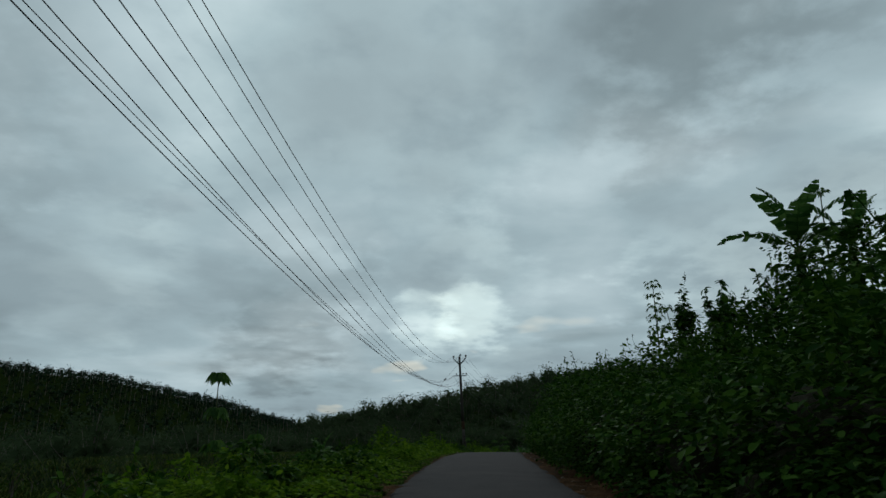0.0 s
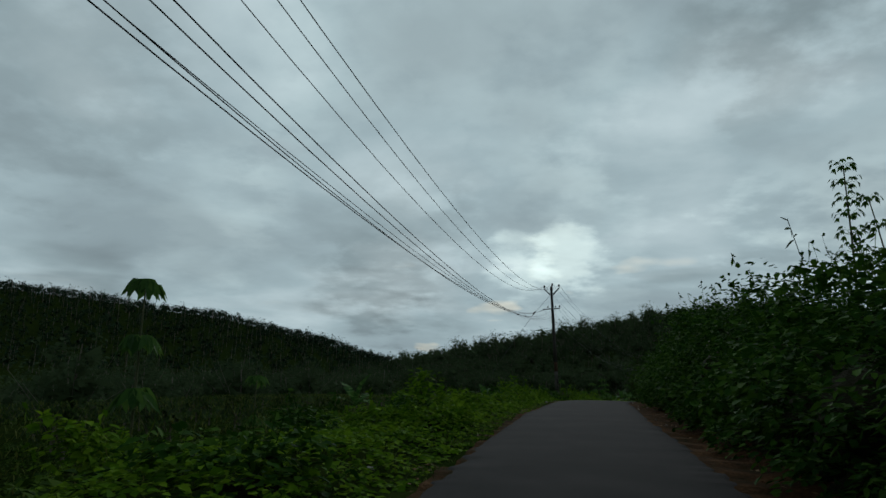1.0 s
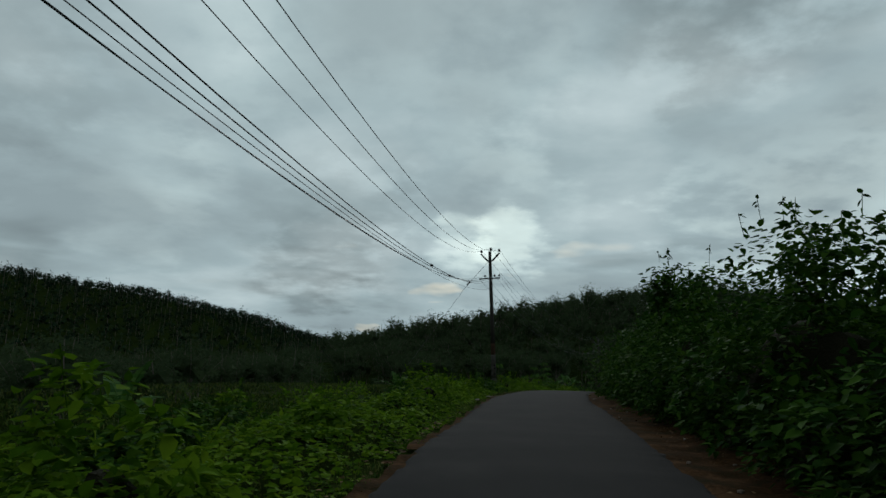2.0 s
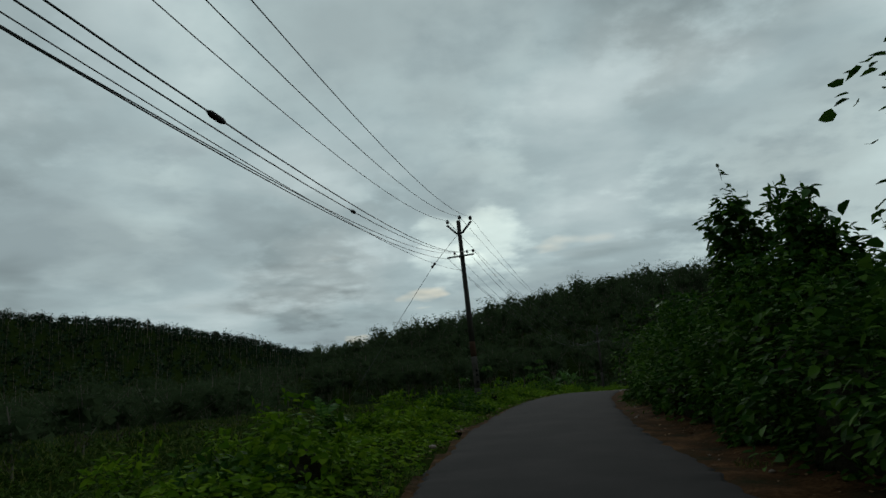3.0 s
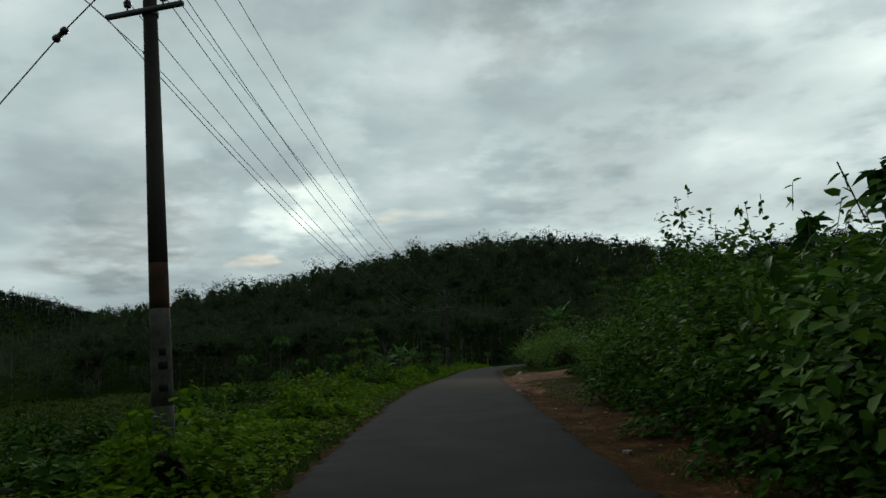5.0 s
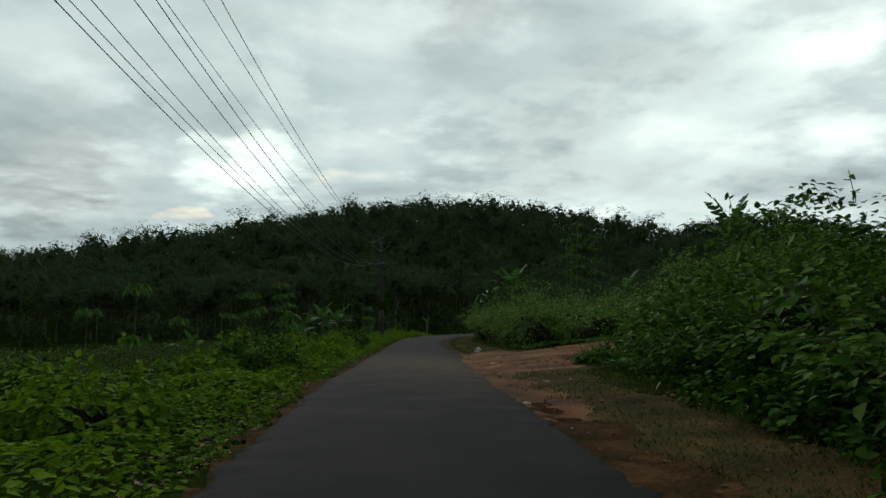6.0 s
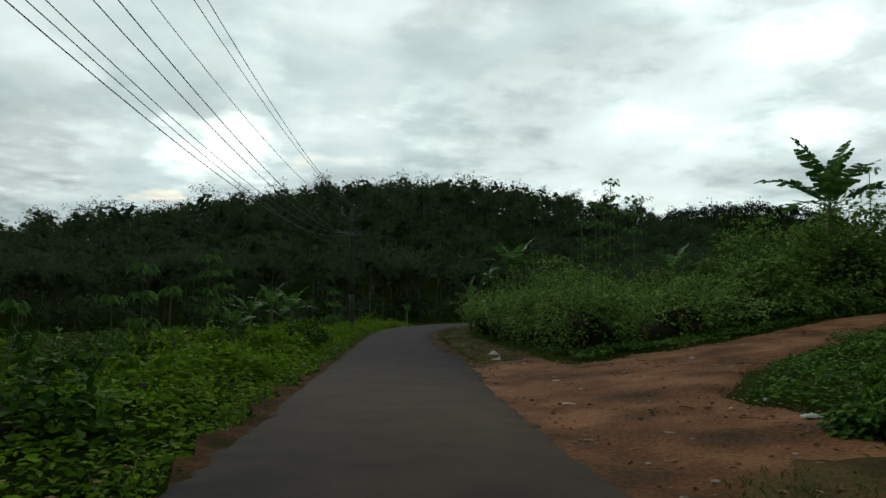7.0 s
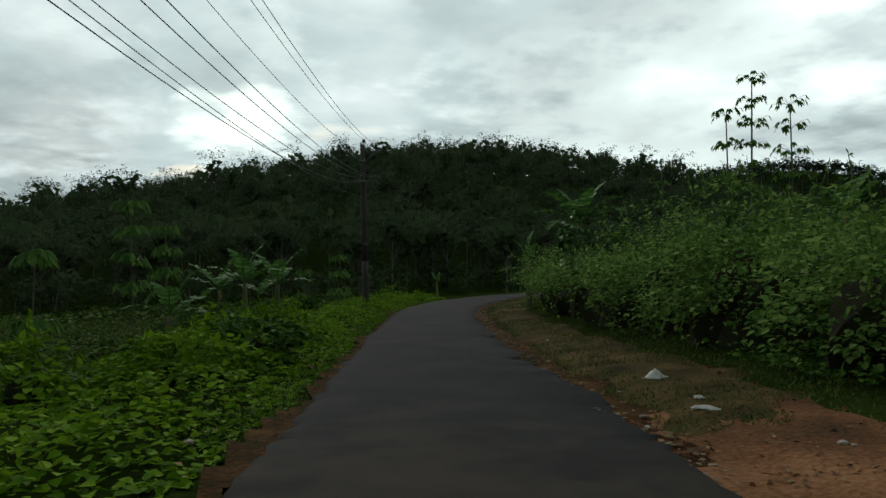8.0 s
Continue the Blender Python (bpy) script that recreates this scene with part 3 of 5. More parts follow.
def power_pole(base, top, arm_dir, v_dir=None, v_arm=True, label="", low_drop=2.23, v_drop=1.0, marks=True):
    """Tapered pole with a V-shaped upper bracket, a lower cross-arm and pin insulators. Returns the thing and its wire seats."""
    base, top = np.array(base, float), np.array(top, float)
    th = thing("power_pole", Matrix.Translation(Vector(base)), label, "power pole", "poles of the line")
    ax = top - base
    L = np.linalg.norm(ax)
    ax = ax / L
    at = lambda k: ax * k
    a = unit(np.array([arm_dir[0], arm_dir[1], 0.0]))
    rad = lambda k: 0.165 - 0.07 * k / L
    bands = ((-0.6, 2.2, STEEL, ""), (2.2, L - 0.22, STEEL, "")) if not marks else ((-0.6, 0.75, STEEL, ""), (0.75, 2.2, GREYPAINT, "faded grey painted band"), (2.2, 2.9, RUST, "rust-brown painted band"), (2.9, L - 0.22, STEEL, ""))
    for lo, hi, mat, lab in bands:
        g = Geo()
        ks = np.linspace(lo, hi, 5)
        tube(g, [at(k) for k in ks], [rad(max(k, 0)) for k in ks], 10)
        part("shaft", g, mat, th, lab, smooth=False)
    if marks:
        for k, wide in ((1.55, 0.10), (1.35, 0.13), (1.02, 0.12)):
            g = Geo()
            side = unit(np.array([0.35, -1.0, 0]))
            n = np.array([-side[1], side[0], 0])
            p = at(k) + side * (rad(k) + 0.004)
            box(g, p - n * wide / 2, p + n * wide / 2, 0.012, 0.10)
            part("painted_mark", g, BLACKPAINT, th, "black painted bar")
    seats = {}
    low_a = a
    if v_dir:
        a = unit(np.array([v_dir[0], v_dir[1], 0.0]))
    if v_arm:
        br = at(L - v_drop)
        g = Geo()
        for s in (-1, 1):
            p0 = br + a * s * 0.12
            box(g, br, p0 + a * s * 0.08, 0.09, 0.07)
            box(g, p0 + a * s * 0.05, br + a * s * 0.62 + np.array([0, 0, 0.44]), 0.075, 0.09)
            box(g, br + a * s * 0.56 + np.array([0, 0, 0.45]), br + a * s * 0.70 + np.array([0, 0, 0.45]), 0.08, 0.05)
        part("v_bracket", g, GALV, th, "V-shaped iron bracket")
        for s, key in ((-1, "hv_l"), (1, "hv_r")):
            seats[key] = insulator(th, br + a * s * 0.63 + np.array([0, 0, 0.46]), 1.0)
        g = Geo()
        box(g, at(L - 0.55) + a * 0.1, at(L - 0.2) + a * 0.1, 0.05, 0.03)
        part("top_clamp", g, GALV, th)
        seats["hv_t"] = insulator(th, at(L - 0.26) + a * 0.08, 1.0)
        g = Geo()
        tube(g, [at(L - v_drop - 0.05), at(L - v_drop + 0.05)], rad(L - 1) + 0.025, 10)
        part("collar", g, GALV, th)
    a = low_a
    low = at(L - low_drop)
    g = Geo()
    off = np.cross(a, [0, 0, 1.0]) * (rad(L) + 0.03)
    box(g, low + off - a * 0.74, low + off + a * 0.70, 0.07, 0.07)
    part("cross_arm", g, GALV, th, "flat iron cross-arm")
    g = Geo()
    tube(g, [low + np.array([0, 0, -0.05]), low + np.array([0, 0, 0.05])], rad(L - low_drop) + 0.02, 10)
    part("collar", g, GALV, th)
    for key, k in (("lt1", -0.34), ("lt2", 0.33), ("lt3", 0.66)):
        seats[key] = insulator(th, low + off + a * k + np.array([0, 0, 0.035]), 0.72)
    seats["cab"] = tuple(low + off - a * 0.70 - np.array([0, 0, 0.05]))
    seats["loose"] = tuple(at(L - low_drop - 0.66) - a * (rad(L) + 0.05))
    g = Geo()
    box(g, at(L - low_drop - 0.66), seats["loose"], 0.05, 0.05)
    part("cable_hook", g, GALV, th)
    return th, {k: tuple(np.array(v) + base) for k, v in seats.items()}


POLE_AT = [(-4.9, -6.0), (0.97, 63.85), (15.6, 115.6), (43.5, 176.3)]
pole_b = (POLE_AT[1][0], POLE_AT[1][1], gz(*POLE_AT[1]))
near_pole, SEAT1 = power_pole(pole_b, (0.52, 64.1, 11.35), (1.25, -0.6), label="tall leaning power pole with grey and rust-brown bands", low_drop=2.02, v_drop=0.84)
b2 = (POLE_AT[2][0], POLE_AT[2][1], gz(*POLE_AT[2]))
far_pole, SEAT2 = power_pole(b2, (15.5, 115.65, 9.5), (0.92, -0.4), label="dark upright power pole at the road bend", low_drop=1.95, marks=False)
g = Geo()
box(g, (-0.09, -0.165, 2.95), (0.09, -0.165, 2.95), 0.012, 0.2)
part("number_plate", g, GREYPAINT, far_pole, "small pale tin plate")
b0 = (POLE_AT[0][0], POLE_AT[0][1], gz(*POLE_AT[0]))
back_pole, SEAT0 = power_pole(b0, (-4.6, -6.0, 9.2), (0.95, -0.3), (0.42, -0.9), label="dark power pole at the roadside among shrubs", low_drop=2.35)
b3 = (POLE_AT[3][0], POLE_AT[3][1], gz(*POLE_AT[3]))
third_pole, SEAT3 = power_pole(b3, (43.5, 176.3, b3[2] + 8.0), (0.9, -0.5), v_arm=False, label="slim grey pole in front of the wood", low_drop=1.9, marks=False)


def wire(a, b, sag, radius=0.008, name="overhead_wire", label="bare aluminium overhead wire sagging between poles", mat=None):
    k = np.linspace(0, 1, 36)[:, None]
    p = np.array(a) + (np.array(b) - np.array(a)) * k
    p[:, 2] -= 4 * sag * (k * (1 - k))[:, 0]
    g = Geo()
    tube(g, p, radius, 5, caps=False)
    return tagged(part(name, g, mat or WIRE), label, "power line", "wires of the line")


SAG = {"hv_l": (3.4, 1.71), "hv_t": (3.66, 1.8), "hv_r": (3.5, 2.15), "lt1": (2.96, 2.06), "lt2": (3.22, 2.19), "lt3": (3.36, 2.25), "cab": (2.44, 1.87)}
for key, (back, ahead) in SAG.items():
    thick = 0.0095 if key == "cab" else 0.0078
    wire(SEAT0[key], SEAT1[key], back, thick)
    wire(SEAT1[key], SEAT2[key], ahead, thick)
wire(SEAT0["loose"], SEAT1["loose"], 2.12, 0.006, label="thin loose service wire under the cable")
wire(SEAT1["loose"], SEAT2["loose"], 1.55, 0.007, label="thin loose service wire under the cable")
# dark joint sleeves on two wires
for key, k, size in (("lt3", 0.385, 1.0), ("lt2", 0.307, 0.8)):
    p = np.array(SEAT1[key]) * (1 - k) + np.array(SEAT0[key]) * k - np.array([0, 0, 4 * SAG[key][0] * k * (1 - k)])
    d = unit(np.array(SEAT0[key]) - np.array(SEAT1[key]) - np.array([0, 0, 4 * SAG[key][0] * (1 - 2 * k)]))
    g = Geo()
    tube(g, [p + d * q * size for q in (-0.16, -0.12, -0.08, 0.09, 0.12, 0.16)], [0.012, 0.025, 0.03, 0.03, 0.022, 0.012], 7)
    tagged(part("wire_joint", g, BLACKPAINT), "black taped joint sleeve on an overhead wire", "wire joint", "joints on the wires")
for key in ("lt1", "lt2", "lt3"):
    wire(SEAT2[key], SEAT3[key], 0.8, 0.008)

# the stay: wire, strain insulator, wire, anchor rod
stay_top, stay_mid = np.array([0.56, 64.08, 10.55]), np.array([-0.81, 64.32, 9.04])
stay_dir = unit(stay_mid - stay_top)
stay_end = stay_mid + np.array([-0.7, 0.0, -1.0]) * (stay_mid[2] - gz(-6.3, 64.3))
stay = thing("stay_wire", Matrix.Translation(Vector(stay_end)), "slanting steel stay wire with a black strain insulator", "stay wire")
for a, b in ((stay_top, stay_mid - stay_dir * 0.12), (stay_mid + unit(stay_end - stay_mid) * 0.12, stay_end)):
    g = Geo()
    tube(g, np.linspace(a, b, 4) - stay_end, 0.011, 6)
    part("strand", g, GALV, stay)
g = Geo()
tube(g, [stay_mid - stay_end + stay_dir * k for k in (-0.15, -0.13, -0.06, -0.04, 0.04, 0.06, 0.13, 0.15)], [0.03, 0.06, 0.065, 0.045, 0.045, 0.065, 0.06, 0.03], 8)
part("strain_insulator", g, PORCELAIN, stay, "black porcelain strain insulator")


# ---- trees and plants ----
def wood_tree(seed, high, crown, leaf, leaf_count, trunk_r=0.12, bare=0.4, limbs=6, simple=False, inner=46, tufts=34):
    """A plantation tree: thin trunk, rising limbs, and a soft domed crown of fine leaf sprays with ragged tufts on top."""
    r = rng(seed)
    wood, crownq = Geo(), Geo()
    bend = r.uniform(-0.4, 0.4, 2)
    k = np.linspace(0, 1, 3 if simple else 5)
    trunk = np.stack([bend[0] * k ** 2, bend[1] * k ** 2, -0.4 + (high * 0.8 + 0.4) * k], -1)
    tube(wood, trunk, trunk_r * (1 - 0.7 * k), 3 if simple else 5, caps=False)
    mid = np.array([bend[0], bend[1], high * (bare + (1 - bare) * 0.42)])
    half = np.array([crown, crown * r.uniform(0.85, 1.1), high * (1 - bare) * 0.55])
    ph = r.uniform(0, 6.28, 5)

    def dome(u):
        f = 0.92 + 0.13 * np.sin(3.3 * u[:, 0] + ph[0] + u[:, 2]) + 0.11 * np.sin(4.1 * u[:, 1] + ph[1]) + 0.09 * np.sin(6.3 * u[:, 2] + 4 * u[:, 0] + ph[2]) + 0.07 * np.sin(9 * u[:, 1] - 7 * u[:, 0] + ph[3])
        return u * half * f[:, None]

    for j in range(limbs):
        a = 6.28 * j / limbs + r.uniform(-0.4, 0.4)
        u = unit(np.array([[np.cos(a), np.sin(a), r.uniform(0.1, 1.0)]]))
        tip = mid + dome(u)[0] * 0.95
        foot = np.array([bend[0] * 0.3, bend[1] * 0.3, high * bare * r.uniform(0.75, 1.05)])
        tube(wood, [foot, foot * 0.55 + tip * 0.45 + [0, 0, 0.05 * high], tip], [trunk_r * 0.4, trunk_r * 0.25, trunk_r * 0.08], 3, caps=False)
    # broad dark sprays deep inside, that keep the crown from being seen through
    m = inner
    u = unit(r.standard_normal((m, 3)))
    at = mid + dome(u) * r.uniform(0.12, 0.62, (m, 1)) - [0, 0, half[2] * 0.1]
    ln = crown * r.uniform(0.22, 0.4, m)
    leaves(crownq, at, unit(r.standard_normal((m, 3)) * [1, 1, 0.5]), unit(0.7 * r.standard_normal((m, 3)) + [0, 0, 1]), ln, ln * 0.8, cup=0.25)
    # boughs carry flattened tufts of leaf sprays, ragged towards the rim
    n, nt = leaf_count, tufts
    tuft = unit(r.standard_normal((nt, 3)) + [0, 0, 0.35])
    far = r.uniform(0.35, 0.88, (nt, 1)) ** 0.8
    wide = r.uniform(0.17, 0.34, nt) * (1.25 - 0.6 * far[:, 0])
    pick = r.choice(nt, n, p=wide ** 2 / (wide ** 2).sum())
    u = unit(r.standard_normal((n, 3)))
    at = mid + (dome(tuft) * far)[pick] + u * r.random((n, 1)) ** 0.6 * wide[pick, None] * half * [1, 1, 0.62]
    u = unit((at - mid) / half + 0.35 * u + [0, 0, 0.25])
    face = unit(0.6 * u + 0.5 * r.standard_normal((n, 3)) + [0, 0, 0.5])
    al = unit(np.cross(face, r.standard_normal((n, 3))))
    ln = leaf * r.uniform(0.6, 1.4, n)
    leaves(crownq, at, al, face, ln, ln * 0.55, cup=0.2)
    join = lambda q: (np.concatenate(q.v), np.concatenate(q.f))
    return join(wood), join(crownq)


def forest(name, spots, models, label, category, mats, seed, size=(0.8, 1.2)):
    """One joined mesh of many far trees."""
    r = rng(seed)
    g = Geo()
    pick = r.integers(0, len(models), len(spots))
    turn, sc = r.uniform(0, 6.28, len(spots)), r.uniform(*size, len(spots))
    for i, (wood, crown) in enumerate(models):
        w = np.nonzero(pick == i)[0]
        if not len(w):
            continue
        for (v, f), mat in ((wood, 0), (crown, 1)):
            c, s = np.cos(turn[w]), np.sin(turn[w])
            x = (v[None, :, 0] * c[:, None] - v[None, :, 1] * s[:, None]) * sc[w, None] + spots[w, None, 0]
            y = (v[None, :, 0] * s[:, None] + v[None, :, 1] * c[:, None]) * sc[w, None] + spots[w, None, 1]
            z = v[None, :, 2] * sc[w, None] + spots[w, None, 2]
            ff = (f[None] + (np.arange(len(w)) * len(v))[:, None, None]).reshape(-1, 4)
            g.add(np.stack([x, y, z], -1).reshape(-1, 3), ff, mat)
    return tagged(part(name, g, mats), label, category, kind="stuff")


def jittered(x0, x1, y0, y1, step, seed, keep):
    r = rng(seed)
    X, Y = np.meshgrid(np.arange(x0, x1, step), np.arange(y0, y1, step), indexing="ij")
    X, Y = X.ravel() + r.uniform(-0.42, 0.42, X.size) * step, Y.ravel() + r.uniform(-0.42, 0.42, X.size) * step
    ok = keep(X, Y)
    X, Y = X[ok], Y[ok]
    return np.stack([X, Y, ground_z(X, Y) - 0.1], -1)


WOOD_NEAR = [wood_tree(100 + i, h, 4.0, 0.37, 480, 0.12, 0.34) for i, h in enumerate((9, 10, 10.8, 9.5, 11.4, 8.5))]
WOOD_BACK = [wood_tree(140 + i, h, 4.8, 0.44, 300, 0.14, 0.3, 5, inner=34) for i, h in enumerate((9.5, 11, 12.4, 10.2, 11.6))]
FAR_TREE = [wood_tree(170 + i, h, c, 1.0, 54, 0.3, 0.02, 0, True, 18, 14) for i, (h, c) in enumerate(((10, 7), (12, 6.5), (15, 5.8), (9, 7.5), (11, 7.5)))]


def wood_edge(x, y):
    d, _ = road_d(x, y)
    return (y > 158 - 0.10 * x + 4 * wavy(x, y, 0.1, 2)) & (np.abs(d) > 9) & (x > 14 - 0.27 * y + 5 * wavy(x, y, 0.13, 8)) & (x < 40 + 0.9 * (y - 60))


forest("rubber_plantation_front", jittered(-110, 200, 130, 225, 6.0, 31, wood_edge), WOOD_NEAR,
       "dense dark rubber trees with thin pale trunks along the foot of the hill", "woodland", [BARK, RUBBERLEAF], 32)
forest("rubber_plantation_hill", jittered(-120, 300, 225, 345, 7.4, 33, wood_edge), WOOD_BACK,
       "dark green rubber plantation covering the round hill", "woodland", [BARK, RUBBERLEAF], 34)
forest("far_hill_wood", jittered(-820, -20, 300, 980, 12, 35, lambda x, y: (hills(x, y) > 12) & (np.hypot(x, y - 40) < 900) & (y > -0.95 * x)), FAR_TREE,
       "dark wooded far hillside with an uneven tree line", "woodland", [BARK, FARLEAF], 36, (0.7, 1.25))
UNDER = [wood_tree(190 + i, h, 2.4, 0.5, 60, 0.05, 0.06, 3, True, 12, 10) for i, h in enumerate((2.6, 3.2, 3.8))]
UNDER_TALL = [wood_tree(196 + i, h, 4.0, 0.55, 110, 0.12, 0.14, 4, True, 24, 16) for i, h in enumerate((9, 10.5, 12))]
forest("undergrowth", jittered(-90, 230, 138, 345, 5.6, 39, lambda x, y: wood_edge(x, y + 6) & (((y < 172) & (x > -40)) | ((hills(x, y) > 9) & (y > 240)))), UNDER,
       "dark bushes and ferns under the plantation trees", "undergrowth", [BARK, RUBBERLEAF], 40, (1.0, 1.7))
forest("valley_wood", jittered(-230, -20, 108, 420, 7.0, 41, lambda x, y: (x < 10 - 0.27 * y) & (hills(x, y) < 30) & (x > -0.62 * y - 5)), UNDER_TALL,
       "dark mixed trees filling the hollow below the hills", "woodland", [BARK, RUBBERLEAF], 42, (0.6, 0.95))
forest("east_hill_wood", jittered(190, 460, 265, 470, 7.2, 37, lambda x, y: hills(x, y) > 6), FAR_TREE,
       "dark wooded low hill beyond the fields", "woodland", [BARK, FARLEAF], 38, (0.65, 0.95))


def tree(x, y, seed, high, crown, label):
    wood, cr = wood_tree(seed, high, crown, 0.24, 480, 0.08, 0.12, 5)
    th = thing("tree", pose(x, y, gz(x, y)), label, "tree", "trees in the valley")
    for nm, (v, f), mat in (("trunk", wood, BARK), ("crown", cr, RUBBERLEAF)):
        g = Geo()
        g.add(v, f)
        part(nm, g, mat, th)
    return th


r = rng(51)
spots = jittered(-70, -14, 30, 118, 5.4, 52, lambda x, y: (x < -17.5 - 0.33 * np.maximum(y - 85, 0)) & (x > -24 - 0.55 * (y - 24)))
spots = spots[np.argsort(-spots[:, 0])][:130]
for i, (x, y, z) in enumerate(spots):
    tree(x, y, 300 + i, r.uniform(3.8, 5.8), r.uniform(2.1, 3.0), "dark leafy tree in the hollow below the road")


def sapling(x, y, high, seed, whorls=4, spread=0.55, lean=(0, 0), name="rubber_sapling", leaf=0.24, per=9, first=0.45):
    """A thin bare stem with tiers of drooping three-part leaves."""
    r = rng(seed)
    th = thing(name, pose(x, y, gz(x, y)), "young rubber sapling with a thin stem and tiers of drooping leaves", "sapling", "young rubber saplings")
    g = Geo()
    k = np.linspace(0, 1, 7)
    stem = np.stack([lean[0] * k ** 2 + 0.04 * np.sin(3 * k + seed), lean[1] * k ** 2, -0.15 + (high + 0.15) * k], -1)
    tube(g, stem, 0.028 * (1 - 0.6 * k) * (0.6 + high / 6), 6)
    part("stem", g, GREENSTEM, th)
    for w in range(whorls):
        f = first + (1 - first) * (w / max(1, whorls - 1)) if whorls > 1 else 1.0
        c = np.array([np.interp(f, k, stem[:, i]) for i in range(3)])
        g = Geo()
        size = spread * (1.15 - 0.35 * f)
        for j in range(per):
            a = 6.28 * j / per + r.uniform(-0.3, 0.3)
            out = np.array([np.cos(a), np.sin(a), 0])
            rise = r.uniform(0.0, 0.55)
            tip = c + out * size * r.uniform(0.6, 1.0) + [0, 0, rise * size]
            tube(g, [c, c * 0.45 + tip * 0.55 + [0, 0, 0.12 * size], tip], 0.005, 3, caps=False)
            side = np.array([-out[1], out[0], 0])
            d = np.stack([out * 0.5 + [0, 0, -0.85], out * 0.4 + side * 0.55 + [0, 0, -0.7], out * 0.4 - side * 0.55 + [0, 0, -0.7]])
            L = leaf * r.uniform(0.8, 1.25, 3)
            leaves(g, np.repeat(tip[None], 3, 0), d, np.repeat((out + [0, 0, 0.6])[None], 3, 0), L, L * 0.4, fine=True, droop=0.12)
        part("leaf_tier", g, SAPLINGLEAF, th)
    return th


def banana(x, y, high, seed, count=8, leaf=1.9, name="banana_plant", up=0.0):
    """A fleshy stem with long arching leaves, torn into strips along the midrib."""
    r = rng(seed)
    th = thing(name, pose(x, y, gz(x, y)), "banana plant with long arching torn green leaves", "banana plant", "banana plants")
    g = Geo()
    st = high * 0.52
    k = np.linspace(0, 1, 6)
    tube(g, np.stack([0.06 * k * np.sin(seed), 0 * k, -0.2 + (st + 0.2) * k], -1), 0.13 * (1 - 0.45 * k) * (0.5 + high / 6), 8)
    part("stem", g, BANANASTEM, th)
    c = np.array([0.06 * np.sin(seed), 0, st])
    for j in range(count):
        a = 2.4 * j + r.uniform(-0.3, 0.3)
        out = np.array([np.cos(a), np.sin(a), 0])
        side = np.array([-out[1], out[0], 0])
        steep = 1.3 - 1.1 * (j / count) + r.uniform(-0.1, 0.1) + up
        n = 15
        t = np.linspace(0, 1, n)
        L = leaf * r.uniform(0.8, 1.1)
        ang = steep - (0.75 + 0.5 * (j / count)) * t ** 1.6
        step = L / (n - 1)
        px, pz = np.concatenate([[0], np.cumsum(np.cos(ang[:-1]) * step)]), np.concatenate([[0], np.cumsum(np.sin(ang[:-1]) * step)])
        mid = c + px[:, None] * out + pz[:, None] * np.array([0, 0, 1.0])
        g = Geo()
        tube(g, mid, 0.02 * (1 - 0.8 * t) + 0.003, 4, caps=False)
        nrm = np.stack([-np.sin(ang)[:, None] * out + np.cos(ang)[:, None] * np.array([0, 0, 1.0])], 0)[0]
        width = 0.30 * (L / 1.9) * np.sin(np.pi * np.clip(0.05 + 0.93 * t, 0, 1)) ** 0.6 * smooth(t, 0.1, 0.28)
        for sgn in (-1, 1):
            for i in range(2, n - 1):
                w0, w1 = width[i] * r.uniform(0.85, 1.08), width[i + 1] * r.uniform(0.85, 1.08)
                sag = r.uniform(0.05, 0.5)
                e0 = mid[i] + sgn * side * w0 + nrm[i] * (0.25 * w0) - np.array([0, 0, sag * w0]) + unit(mid[i + 1] - mid[i]) * 0.35 * w0
                e1 = mid[i + 1] + sgn * side * w1 + nrm[i] * (0.25 * w1) - np.array([0, 0, sag * w1]) + unit(mid[i + 1] - mid[i]) * (0.35 * w1 - r.uniform(0, 0.03))
                g.add([mid[i], e0, e1, mid[i + 1]], [[0, 1, 2, 3]])
        part("leaf", g, BANANALEAF, th)
    return th


